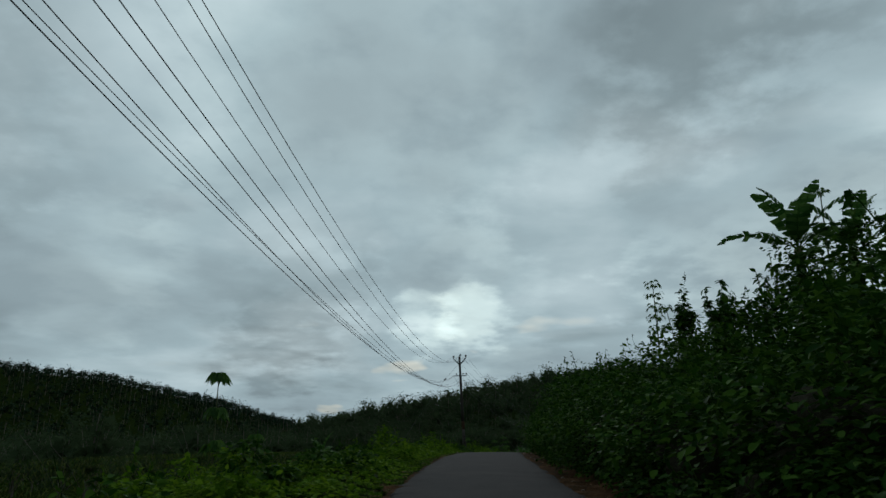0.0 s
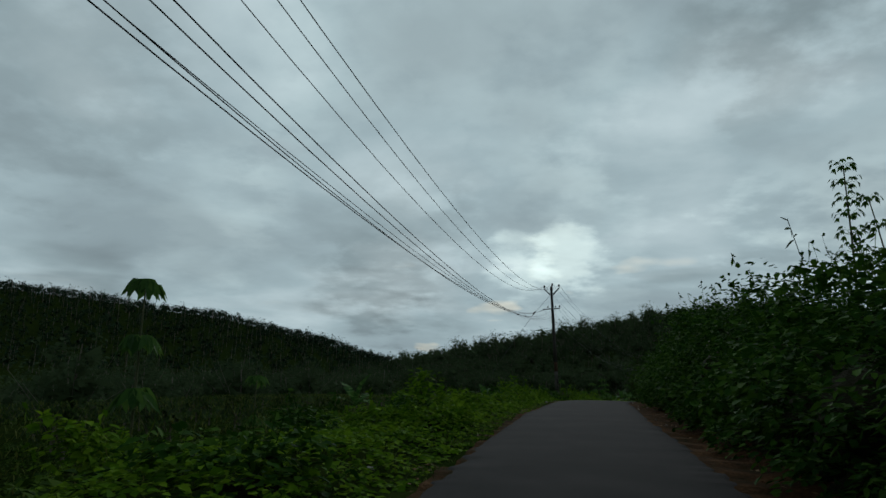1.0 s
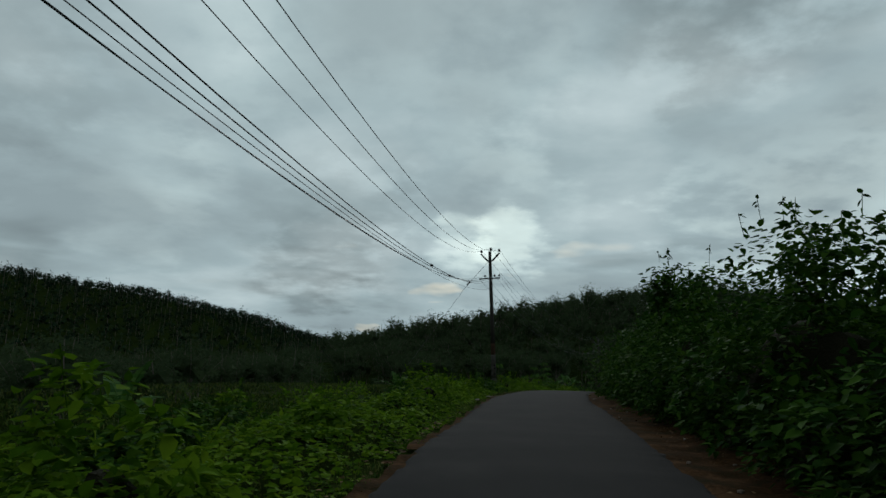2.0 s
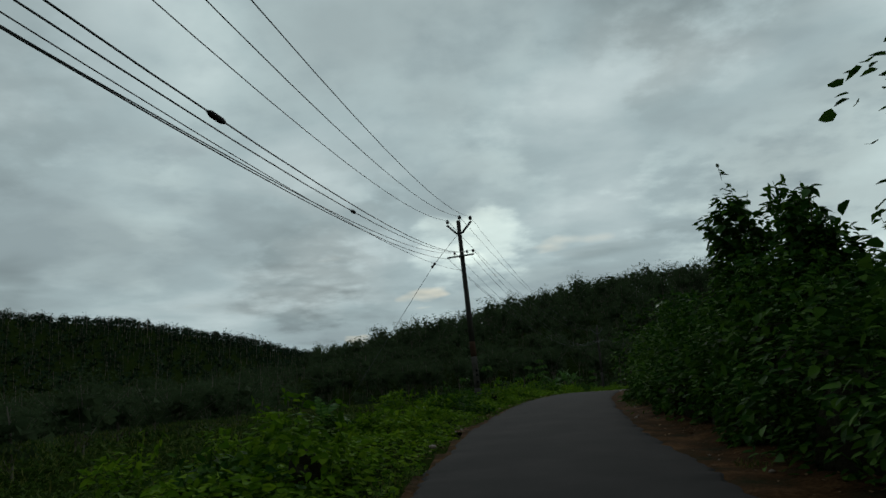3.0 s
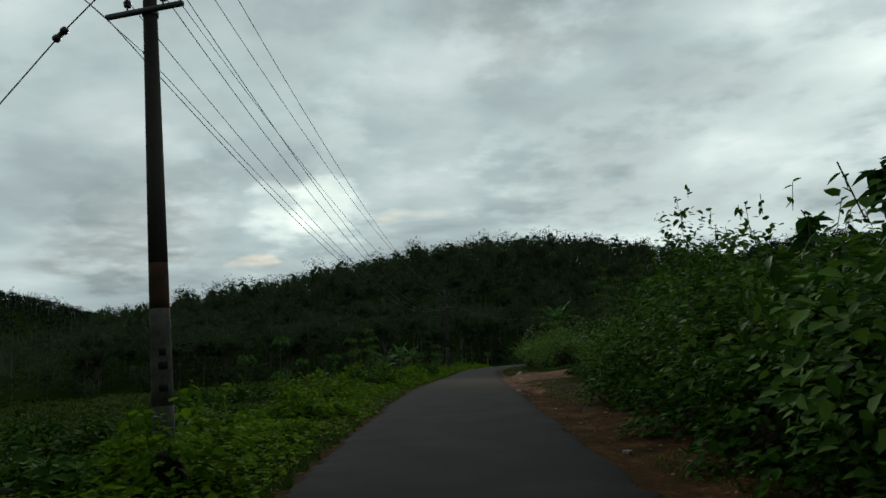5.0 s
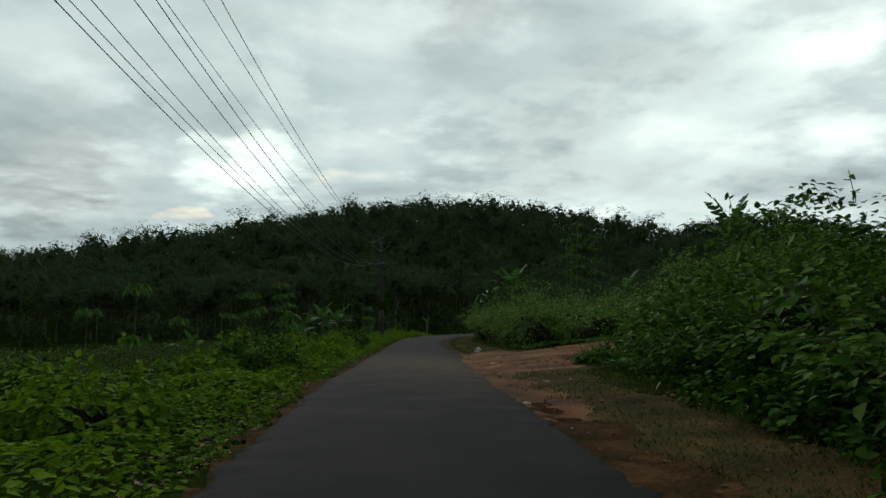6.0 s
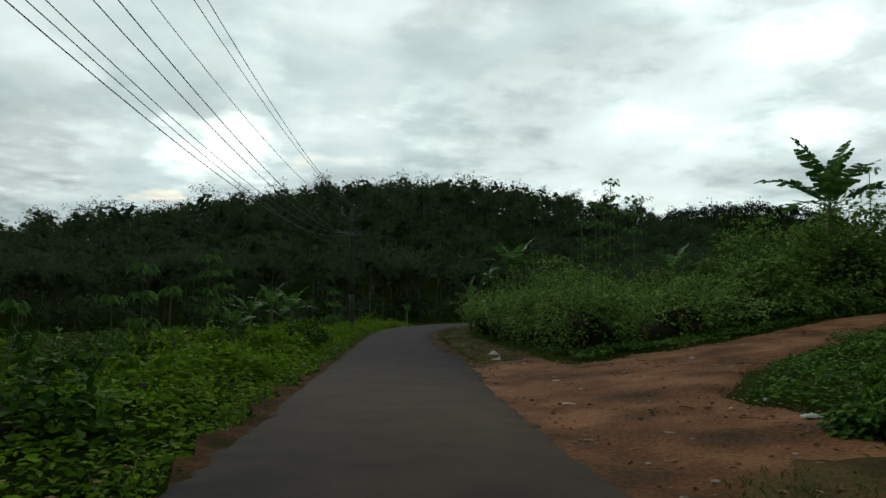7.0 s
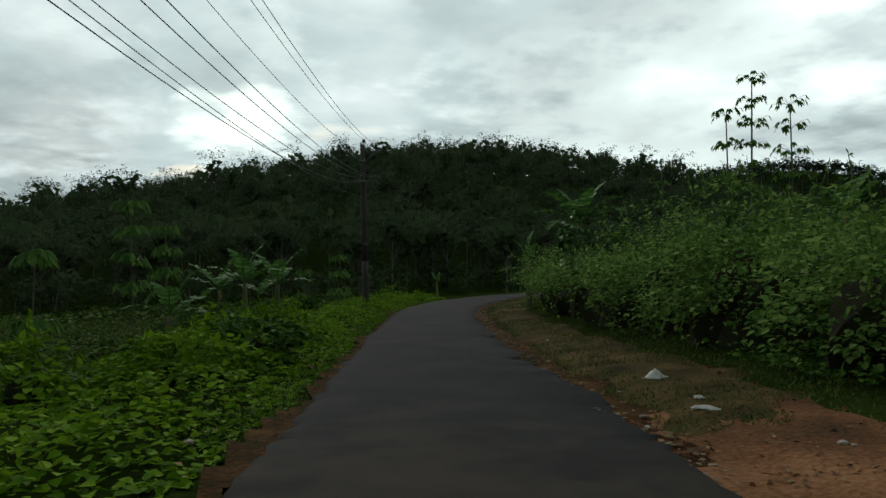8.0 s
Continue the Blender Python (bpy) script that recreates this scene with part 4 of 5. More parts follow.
def bush(x, y, rx, ry, high, seed, count, leaf=0.13, label="", mat=None, fine=True, base=None, bare=0.36):
    """A mound of creeper: solid core coloured dark for the shade inside, and leaves hung over its lumpy face."""
    r = rng(seed)
    z0 = gz(x, y) if base is None else base
    th = thing("bush", pose(x, y, z0), label or "dense bush smothered in large-leaved creeper", "bush", "bushes on the bank")
    ph = r.uniform(0, 6.28, 6)

    def lumps(u):
        return 0.97 + 0.19 * np.sin(3.1 * u[:, 0] + ph[0] + 2 * u[:, 2]) + 0.15 * np.sin(4.3 * u[:, 1] + ph[1] + u[:, 0]) + 0.09 * np.sin(6.7 * u[:, 2] + ph[2] + 3 * u[:, 1]) + 0.06 * np.sin(9 * u[:, 0] + 8 * u[:, 1] + ph[3])

    def surface(u, k=1.0):
        f = lumps(u)[:, None] * k
        v = u * [rx, ry, high] * f
        v[:, 2] = np.maximum(v[:, 2], -0.4)
        return v

    # solid core: its near-black colour stands for shade among the stems
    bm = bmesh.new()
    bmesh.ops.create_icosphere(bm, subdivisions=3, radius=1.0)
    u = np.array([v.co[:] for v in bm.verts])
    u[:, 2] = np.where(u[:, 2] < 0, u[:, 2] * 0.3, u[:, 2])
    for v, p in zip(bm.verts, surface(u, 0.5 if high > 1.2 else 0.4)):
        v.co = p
    part("core", bm, SHADEDSTEMS, th, "solid core coloured dark for the shade among the stems")
    u = r.standard_normal((count, 3))
    u[:, 2] = np.abs(u[:, 2])
    u = unit(u * [1, 1, 1.05])
    # the foot stays bare where the bush is tall, showing the core's painted shade
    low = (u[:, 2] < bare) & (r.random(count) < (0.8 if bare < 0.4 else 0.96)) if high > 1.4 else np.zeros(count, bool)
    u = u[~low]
    count = len(u)
    p = surface(u, 1.0) * (0.97 - 0.3 * r.random((count, 1)) ** 1.2)
    n = unit(u / [rx, ry, high])
    # most leaves sit on boughs, each a drooping cushion that shades what lies under it
    nb = max(5, int(6.5 * (rx + ry) * high ** 0.7))
    ub = unit(np.abs(r.standard_normal((nb, 3))) * [1, 1, 0.95] * np.stack([r.choice([-1, 1], nb), r.choice([-1, 1], nb), np.ones(nb)], -1))
    if high > 1.4:
        ub[:, 2] = np.maximum(ub[:, 2], bare - 0.06)
        ub = unit(ub)
    size = r.uniform(0.24, 0.6, nb) * (0.55 + 0.3 * high ** 0.5)
    at_b = surface(ub, 1.0) * r.uniform(0.78, 0.95, (nb, 1))
    m = int(count * 0.55)
    pick = r.choice(nb, m, p=size ** 2 / (size ** 2).sum())
    v = unit(r.standard_normal((m, 3)) + 0.6 * ub[pick] + [0, 0, 0.5])
    p[:m] = at_b[pick] + v * [1, 1, 0.62] * size[pick, None] * r.uniform(0.45, 1.05, (m, 1))
    n[:m] = unit(v + 0.3 * ub[pick])
    d = unit(n * [1, 1, 0.35] + [0, 0, -0.28] + 0.5 * r.standard_normal((count, 3)) * [1, 1, 0.55])
    L = leaf * r.uniform(0.65, 1.45, count)
    g = Geo()
    leaves(g, p, d, unit(n * 0.5 + [0, 0, 0.9] + 0.3 * r.standard_normal((count, 3))), L, L * r.uniform(0.6, 0.85, count), fine=fine, droop=0.1)
    # shoots that break the outline
    m = count // 14
    u = unit(r.standard_normal((m // 5, 3)) * [1, 1, 0.6] + [0, 0, 0.9])
    u[:, 2] = np.abs(u[:, 2])
    foot = surface(u, 0.98)
    tip = foot + unit(u + [0, 0, 0.8]) * r.uniform(0.15, 0.55, (len(u), 1)) * (0.5 + leaf * 4)
    for a, b in zip(foot, tip):
        tube(g, [a, b], 0.006, 3, caps=False)
    k = r.uniform(0.2, 1.0, (len(u), 5, 1))
    q = (foot[:, None] * (1 - k) + tip[:, None] * k).reshape(-1, 3)
    L = leaf * r.uniform(0.7, 1.3, len(q))
    leaves(g, q, unit(r.standard_normal((len(q), 3)) + [0, 0, -0.2]), unit(r.standard_normal((len(q), 3)) * 0.5 + [0, 0, 1]), L, L * 0.5, fine=fine, droop=0.2)
    part("foliage", g, mat or BUSHLEAF, th)
    return th


def beside(y, d):
    """The place d metres to the right of the road's middle, level with y."""
    i = int(np.argmin(np.abs(ROADLINE[:, 1] - y)))
    p = ROADLINE[i] + ROADNRM[i] * d
    return float(p[0]), float(p[1])


# the bank along the road, up to the track
r = rng(61)
for i, y in enumerate(np.arange(-7, 77, 2.6)):
    front = 1.95 + 0.85 * smooth(y, 52, 64) + 1.1 * smooth(y, 64, 72)
    h = (2.7 - 0.3 * smooth(y, 28, 45) + 0.3 * smooth(y, 60, 66) - 0.95 * smooth(y, 71, 76)) * (1 + 0.12 * math.sin(i * 2.3))
    x, yy = beside(y, front + 1.95 + 0.2 * math.sin(i * 1.7))
    # past y 57 the lighter leaf colour stands for a brighter lit bank
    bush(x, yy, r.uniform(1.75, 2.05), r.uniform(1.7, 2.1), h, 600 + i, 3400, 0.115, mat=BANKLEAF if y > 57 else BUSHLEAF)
# low growth along the foot of the bank
for i, y in enumerate(np.arange(3, 75, 1.45)):
    x, yy = beside(y, 3.2 + 0.45 * smooth(y, 56, 66) + 1.2 * smooth(y, 66, 72) + 0.2 * math.sin(i * 2.7))
    bush(x, yy, r.uniform(0.6, 0.95), r.uniform(0.8, 1.1), r.uniform(0.55, 1.15), 4600 + i, 800, 0.11, "low shady bush at the foot of the bank")
for i, y in enumerate(np.arange(-6, 80, 3.4)):
    x, yy = beside(y, 8.4 + 0.9 * smooth(y, 55, 72) + 0.5 * math.sin(i * 2.1))
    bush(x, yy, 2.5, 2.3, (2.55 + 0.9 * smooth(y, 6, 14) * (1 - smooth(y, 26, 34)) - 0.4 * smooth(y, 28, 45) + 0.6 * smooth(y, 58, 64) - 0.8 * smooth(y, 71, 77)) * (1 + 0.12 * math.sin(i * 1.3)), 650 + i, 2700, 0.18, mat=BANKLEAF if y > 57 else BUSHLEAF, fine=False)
for i, (x, y, rx, h) in enumerate(((13.9, 78.5, 0.75, 0.26), (15.5, 79.5, 1.0, 0.32), (17.7, 80.4, 1.2, 0.42), (20.2, 81.0, 1.6, 0.75), (23.2, 82.2, 1.8, 0.9))):
    bush(x, y, rx, rx * 0.85, h, 690 + i, 3600, 0.075, "low creeper-covered bush at the mouth of the earth track", BANKLEAF)
x, yy = beside(78.0, 7.2)
bush(x, yy, 1.3, 1.2, 1.2, 689, 3000, 0.115, mat=BANKLEAF)
# the mound beyond the track
for i, (y, d, rx, ry, h) in enumerate(((92.2, 5.6, 1.8, 1.7, 1.7), (95.2, 5.5, 1.9, 1.9, 2.1), (98.4, 5.4, 1.9, 2.0, 2.2), (101.6, 5.2, 1.9, 2.0, 2.25), (104.8, 5.1, 1.9, 2.0, 2.2), (108, 5.2, 1.9, 2.1, 2.25), (111.4, 5.5, 1.9, 2.1, 2.2), (115, 5.6, 1.9, 2.2, 2.1),
                                        (119, 5.8, 2.0, 2.3, 2.0), (94.2, 8.6, 2.1, 1.9, 1.9), (98, 8.8, 2.3, 2.2, 2.4), (102, 9.0, 2.4, 2.3, 2.5), (106.4, 9.0, 2.4, 2.4, 2.5), (111, 9.2, 2.4, 2.5, 2.4), (95.4, 12.2, 2.3, 1.9, 1.4), (99.5, 12.6, 2.6, 2.3, 2.1), (104, 12.8, 2.7, 2.5, 2.5),
                                        (109, 13, 2.7, 2.6, 2.4), (97, 16.2, 2.3, 1.8, 0.9), (101.5, 16.8, 2.8, 2.5, 1.6), (107, 17, 2.9, 2.7, 2.4), (99.5, 20.6, 2.6, 2.1, 0.9), (105, 21.5, 3.0, 2.8, 1.7), (102, 25.5, 3.0, 2.6, 1.5), (98.5, 27.5, 2.6, 2.2, 1.6), (124, 7.5, 2.2, 2.4, 2.0))):
    x, yy = beside(y, d)
    h *= 0.72 + 0.55 * float(rng(790 + i).random())
    bush(x, yy, rx, ry, h, 700 + i, 6400 if i < 9 else 3000, 0.088 if i < 9 else 0.125, "mound of brambles smothered in bright green creeper", BRAMBLE, fine=i < 9, bare=0.52 if 2 < i < 9 else 0.36)
for i, (x, y, rx, h) in enumerate(((26.4, 93.6, 2.0, 1.7), (29.0, 95.0, 2.4, 3.0), (32.0, 94.6, 2.6, 3.7), (35.5, 95.0, 2.8, 4.1), (30.6, 98.6, 2.6, 3.9), (34.0, 99.0, 2.8, 4.4), (38.5, 97.5, 3.0, 4.6), (27.0, 106.5, 2.6, 2.6), (38.0, 93.0, 2.6, 3.6), (33.4, 96.6, 2.0, 4.4))):
    bush(x, y, rx, rx, h, 760 + i, 3600, 0.2, "tall bush covered in creeper at the foot of banana plants", BRAMBLE, fine=False)
# low clumps on the left bank
for i in range(74):
    y = -4 + 1.75 * i + r.uniform(-0.8, 0.8)
    x, yy = beside(y, -(3.1 + 5.2 * r.random() ** 1.3))
    w = r.uniform(0.45, 1.05)
    bush(x, yy, w, w * r.uniform(0.8, 1.2), r.uniform(0.45, 0.95), 1700 + i, int(620 * w * w + 260), 0.12, "low leafy weed clump on the grassy bank", CREEPER if i % 3 else BUSHLEAF)

# ---- ground cover ----
def cover(name, box_, count, keep, leaf, lift, mat, seed, label, fine=True):
    r = rng(seed)
    x, y = r.uniform(box_[0], box_[1], count), r.uniform(box_[2], box_[3], count)
    d, _ = road_d(x, y)
    ok = keep(x, y, d)
    x, y, d = x[ok], y[ok], d[ok]
    n = len(x)
    mound = np.clip(0.45 + 0.55 * wavy(x, y, 0.9, seed) + 0.3 * wavy(x, y, 2.3, seed + 1), 0.05, 1.3) * smooth(np.abs(d), left_edge(y) + 0.35, HALF + 1.7)
    z = ground_z(x, y) + 0.03 + mound * lift * np.sqrt(r.uniform(0.15, 1.0, n))
    L = leaf * r.uniform(0.55, 1.4, n)
    a = r.uniform(0, 6.28, n)
    al = np.stack([np.cos(a), np.sin(a), r.uniform(-0.35, 0.35, n)], -1)
    g = Geo()
    leaves(g, np.stack([x, y, z], -1), al, unit(0.35 * r.standard_normal((n, 3)) + [0, 0, 1]), L, L * r.uniform(0.55, 0.85, n), fine=fine, droop=0.12)
    return tagged(part(name, g, mat), label, "ground cover", kind="stuff")


cover("creeper_cover", (-12, 22, -8, 128), 760000, lambda x, y, d: (d < -left_edge(y) - 0.27 - 0.2 * wavy(x, y, 1.9, 4)) & (d > -4.3 - 3.6 * rng(6).random(len(x)) ** 1.6 - 0.8 * wavy(x, y, 0.5, 14)), 0.105, 0.5, CREEPER, 81, "bright green leafy creeper covering the bank beside the road")
cover("creeper_cover_low", (-40, 20, 5, 130), 300000, lambda x, y, d: (d < -4.6) & (d > -26) & (np.abs(wavy(x, y, 0.4, 9)) < 0.9), 0.17, 0.45, FIELDLEAF, 83, "green weeds and creeper over the field below the road", fine=False)
cover("field_weeds", (-70, 20, 60, 160), 45000, lambda x, y, d: (d < -22), 0.4, 0.5, FIELDLEAF, 85, "rough green weeds over the far field", fine=False)
cover("bank_weeds", (8, 31, 64, 93), 110000, lambda x, y, d: (d > 4.4) & (soil_mask(x, y) < -0.15), 0.085, 0.28, BANKLEAF, 87, "low creeper and weeds over the ground beside the earth track")
cover("slope_weeds", (8, 60, 66, 130), 80000, lambda x, y, d: (d > np.where((y > 92) & (y < 122), 8.5, 4.2)) & ((y > 93) | (x > 31)) & (soil_mask(x, y) < -0.15) & (d < 34), 0.2, 0.5, BANKLEAF, 88, "creeper and weeds over the rising ground", fine=False)

# ---- single plants ----
def shrub_leaf():
    """One long leaf, folded on its midrib and drooping to the tip, 1 m long along x."""
    t = np.linspace(0, 1, 5)
    w = np.array([0.03, 0.24, 0.27, 0.17, 0.004])
    z = -0.35 * t ** 2
    g = Geo()
    v = np.concatenate([np.stack([t, s * w, z + 0.35 * abs(s) * w], -1) for s in (-1, 0, 1)])
    q = [[k * 5 + i, k * 5 + i + 1, k * 5 + 6 + i, k * 5 + 5 + i] for k in (0, 1) for i in range(4)]
    g.add(v, q)
    return g.mesh("leaf", [BIGLEAF], True)


SHRUB_LEAF = shrub_leaf()


def broadleaf(x, y, top, seed, spread=0.6, leaf=0.34, count=26, stems=5):
    """A leggy shrub whose long leaves droop from the shoot tips."""
    r = rng(seed)
    z0 = gz(x, y)
    high = top - z0
    th = thing("broadleaf_shrub", pose(x, y, z0), "tall shrub with long drooping glossy dark green leaves", "shrub", "shrubs above the bank")
    k = np.linspace(0, 1, 5)
    for j in range(stems):
        a = 6.28 * j / stems + r.uniform(-0.4, 0.4)
        h = high * r.uniform(0.78, 0.95) if j else high
        w = spread * r.uniform(0.5, 1.0) if j else 0.1
        stem = np.stack([np.cos(a) * w * k ** 1.5, np.sin(a) * w * k ** 1.5, -0.2 + (h + 0.2) * k], -1)
        g = Geo()
        tube(g, stem, 0.035 * (1 - 0.7 * k), 5, caps=False)
        branch = part("branch", g, GREENSTEM, th)
        for q in range(count):
            f = 1 - 1.7 / h * r.random() ** 1.3
            at = Vector([float(np.interp(f, k, stem[:, i])) for i in range(3)])
            a2 = 2.4 * q + r.uniform(-0.4, 0.4)
            size = leaf * r.uniform(0.65, 1.2)
            ob = part("leaf", SHRUB_LEAF, None, branch)
            ob.matrix_basis = Matrix.Translation(at) @ Euler((r.uniform(-0.5, 0.5), r.uniform(-0.5, 0.75), a2)).to_matrix().to_4x4() @ Matrix.Diagonal((size, size, size, 1))
    return th


# beside the fields
for i, (x, y, top, w, sp, lf) in enumerate(((-7.8, 22.85, 4.2, 3, 0.3, 0.4), (-8.5, 30.3, 2.5, 2, 0.35, 0.28), (1.6, 89.2, 4.55, 2, 0.5, 0.3), (-0.4, 91.5, 3.7, 1, 0.5, 0.3), (2.6, 94, 3.4, 1, 0.4, 0.3),
                                             (5.5, 95.6, 4.5, 3, 0.45, 0.28), (4.6, 96.6, 3.6, 2, 0.45, 0.28), (7.3, 104.4, 5.3, 4, 0.5, 0.28), (7.9, 106.8, 4.8, 4, 0.5, 0.28), (6.0, 100.3, 3.9, 2, 0.5, 0.3), (13.9, 112.4, 4.0, 3, 0.4, 0.26),
                                             (12.6, 113.6, 3.4, 2, 0.4, 0.26), (15.0, 119, 3.3, 2, 0.4, 0.26), (11.4, 114.5, 3.2, 2, 0.35, 0.26), (-3.5, 66, 2.6, 2, 0.35, 0.26), (0.2, 72, 2.8, 2, 0.35, 0.24))):
    sapling(x, y, top - gz(x, y), 900 + i, w, sp, leaf=lf)
# over the bank
for i, (x, y, top, w, sp, lx) in enumerate(((10.0, 33.3, 10.0, 7, 0.75, 0.0), (10.8, 32.4, 8.6, 4, 0.6, -0.5), (14.8, 26, 12.0, 3, 0.6, 0.2), (16.6, 27.5, 11.0, 3, 0.6, 0.2), (24.82, 102.4, 8.2, 4, 0.75, -0.1), (25.1, 101.8, 9.2, 6, 0.75, 0.1),
                                             (25.98, 101.1, 8.3, 5, 0.85, 0.0), (32.7, 117.5, 9.2, 4, 0.8, 0.1), (36.5, 97.5, 9.8, 4, 0.7, 0), (35.2, 98.5, 9.0, 4, 0.6, 0))):
    sapling(x, y, top - gz(x, y), 930 + i, w, sp * 0.72, (lx, 0), leaf=0.18, per=13, first=0.5)
for i, (x, y, top, n, lf, up) in enumerate(((12.7, 24.2, 13.5, 11, 2.9, 0.2), (14.9, 24.6, 13.4, 9, 2.6, 0.0), (31.4, 95.2, 11.0, 12, 3.2, 0.22), (26.3, 115.0, 8.6, 14, 2.7, -0.05), (21.5, 110.5, 5.2, 5, 1.3, 0.25), (28.4, 101.4, 6.9, 8, 1.8, 0.0),
                                             (27.0, 113.0, 6.4, 7, 1.6, 0), (8.3, 103.0, 3.1, 6, 1.3, 0.0), (10.2, 108.5, 4.4, 8, 1.7, 0.0), (11.4, 110.2, 4.2, 8, 1.7, -0.15), (9.4, 111.0, 4.0, 7, 1.6, -0.1), (22.3, 127.0, 3.4, 4, 1.0, 0.3), (3.6, 86.5, 2.4, 5, 0.9, 0.2), (-6.2, 33.0, 2.4, 6, 1.1, 0.0), (-3.6, 52, 2.9, 6, 1.1, 0.0))):
    banana(x, y, max(1.2, (top - gz(x, y)) / (0.95 if lf > 1 else 1.0)), 950 + i, n, lf, up=up)
for i, (x, y, top, sp) in enumerate(((7.4, 47.6, 7.05, 0.75), (8.4, 46.7, 6.8, 0.6), (7.7, 53.8, 5.65, 0.7), (8.7, 58.0, 5.4, 0.5), (9.0, 60.1, 5.1, 0.4), (10.0, 29.2, 8.6, 0.5), (9.9, 24.8, 8.0, 0.7), (11.6, 29.0, 8.7, 0.5), (7.3, 31.0, 6.0, 0.5), (11.9, 24.6, 8.5, 0.9), (13.2, 23.6, 8.4, 0.8), (7.5, 44.4, 6.5, 0.5), (8.6, 38.0, 6.9, 0.7), (19.6, 103.0, 5.2, 0.5), (22.0, 99.0, 5.2, 0.5))):
    broadleaf(x, y, top, 980 + i, sp, 0.3 if i < 4 else 0.26, 70 if i < 4 else 38)


# pillars of creeper that have climbed the shrubs
for i, (x, y, top, w) in enumerate(((7.5, 47.7, 6.75, 0.8), (8.5, 46.6, 6.5, 1.0), (7.7, 53.8, 5.2, 0.8), (10.0, 29.1, 8.0, 0.55), (11.6, 29.0, 8.1, 0.6), (9.8, 24.8, 6.6, 0.8), (12.4, 23.4, 8.9, 1.3), (14.0, 22.9, 9.2, 1.4), (11.5, 25.2, 7.4, 1.1), (8.6, 38.0, 6.5, 1.1), (7.5, 31.0, 5.7, 0.9), (7.6, 44.4, 6.1, 0.8))):
    bush(x, y, w, w, top - gz(x, y), 1500 + i, 3600, 0.17, "tall shrub smothered from foot to top in broad-leaved creeper")


g = Geo()
k = np.linspace(0, 1, 12)
tube(g, np.stack([7.72 - 0.75 * k, 53.85 + 0.4 * k, 5.45 - 0.1 * np.sin(3.1 * k) + 0.12 * k ** 3], -1), 0.006 * (1 - 0.6 * k), 4, caps=False)
tagged(part("vine_tendril", g, GREENSTEM), "thin curling vine tendril reaching out of a tall shrub", "vine")


# ---- verge litter, grass, stones ----
def scatter_spots(box_, count, keep, seed):
    r = rng(seed)
    x, y = r.uniform(box_[0], box_[1], count), r.uniform(box_[2], box_[3], count)
    d, rz = road_d(x, y)
    ok = keep(x, y, d)
    x, y, d, rz = x[ok], y[ok], d[ok], rz[ok]
    return x, y, np.maximum(ground_z(x, y) + 0.055, rz - 0.02), r, len(x)


x, y, z, r, n = scatter_spots((-4, 22, -6, 124), 150000, lambda x, y, d: (np.abs(d) > HALF + 0.1) & (d > -HALF - 1.0) & (d < 4.4 + 1.4 * smooth(y, 64, 72) * (1 - smooth(y, 78, 84)) - 1.2 * smooth(y, 84, 96)) & ((soil_mask(x, y) > -0.25) | ((y > 64) & (y < 80))) & (rng(3).random(len(x)) < np.where(y > 76, 0.5, 0.95) * smooth(np.abs(d), HALF, np.where(d > 0, HALF + 1.4, HALF + 0.3))), 91)
a = r.uniform(0, 6.28, n)
g = Geo()
L = r.uniform(0.03, 0.095, n)
leaves(g, np.stack([x, y, z], -1), np.stack([np.cos(a), np.sin(a), r.uniform(-0.1, 0.25, n)], -1), unit(0.3 * r.standard_normal((n, 3)) + [0, 0, 1]), L, L * 0.55)
tagged(part("leaf_litter", g, DRYLEAF), "dry brown fallen leaves strewn over the verge", "leaf litter", kind="stuff")


def grass(name, box_, count, keep, tall, seed, label, lift=0.0):
    x, y, z, r, n = scatter_spots(box_, count, keep, seed)
    a = r.uniform(0, 6.28, n)
    L = tall * r.uniform(0.4, 1.3, n)
    g = Geo()
    leaves(g, np.stack([x, y, z - 0.06 + lift], -1), np.stack([np.cos(a) * 0.5, np.sin(a) * 0.5, r.uniform(0.5, 1.2, n)], -1), np.stack([np.cos(a), np.sin(a), -0.4 + 0 * a], -1), L, L * 0.09 + 0.004, droop=0.25)
    return tagged(part(name, g, GRASS), label, "grass", kind="stuff")


grass("verge_grass", (-4, 20, -6, 128), 700000, lambda x, y, d: (d < -left_edge(y) - 0.06) & (d > -HALF - 1.2) & (wavy(x, y, 1.3, 12) + 0.55 > 0.55 * rng(4).random(len(x))), 0.12, 92, "short yellow-green grass along the road edge")
grass("verge_grass_right", (1, 30, 40, 124), 900000, lambda x, y, d: (d > HALF + 0.35) & (d < 5.4) & (((wavy(x, y, 0.8, 13) > 0.2) & (y < 66)) | ((grass_zone(x, y) > 0.05) & (wavy(x, y, 1.6, 19) > -0.3))), 0.1, 93, "patchy short grass on the earth verge", 0.04)
grass("field_grass", (-24, 14, 8, 112), 120000, lambda x, y, d: (d < -3.5) & (d > -17), 0.2, 94, "tall rough grass between the weeds on the bank")


def stone_mesh(seed):
    r = rng(seed)
    bm = bmesh.new()
    bmesh.ops.create_icosphere(bm, subdivisions=1, radius=1.0)
    for v in bm.verts:
        v.co = Vector(v.co) * r.uniform(0.7, 1.15)
        v.co.z *= 0.6
    me = bpy.data.meshes.new("stone")
    bm.to_mesh(me)
    bm.free()
    me.materials.append(STONE)
    return me


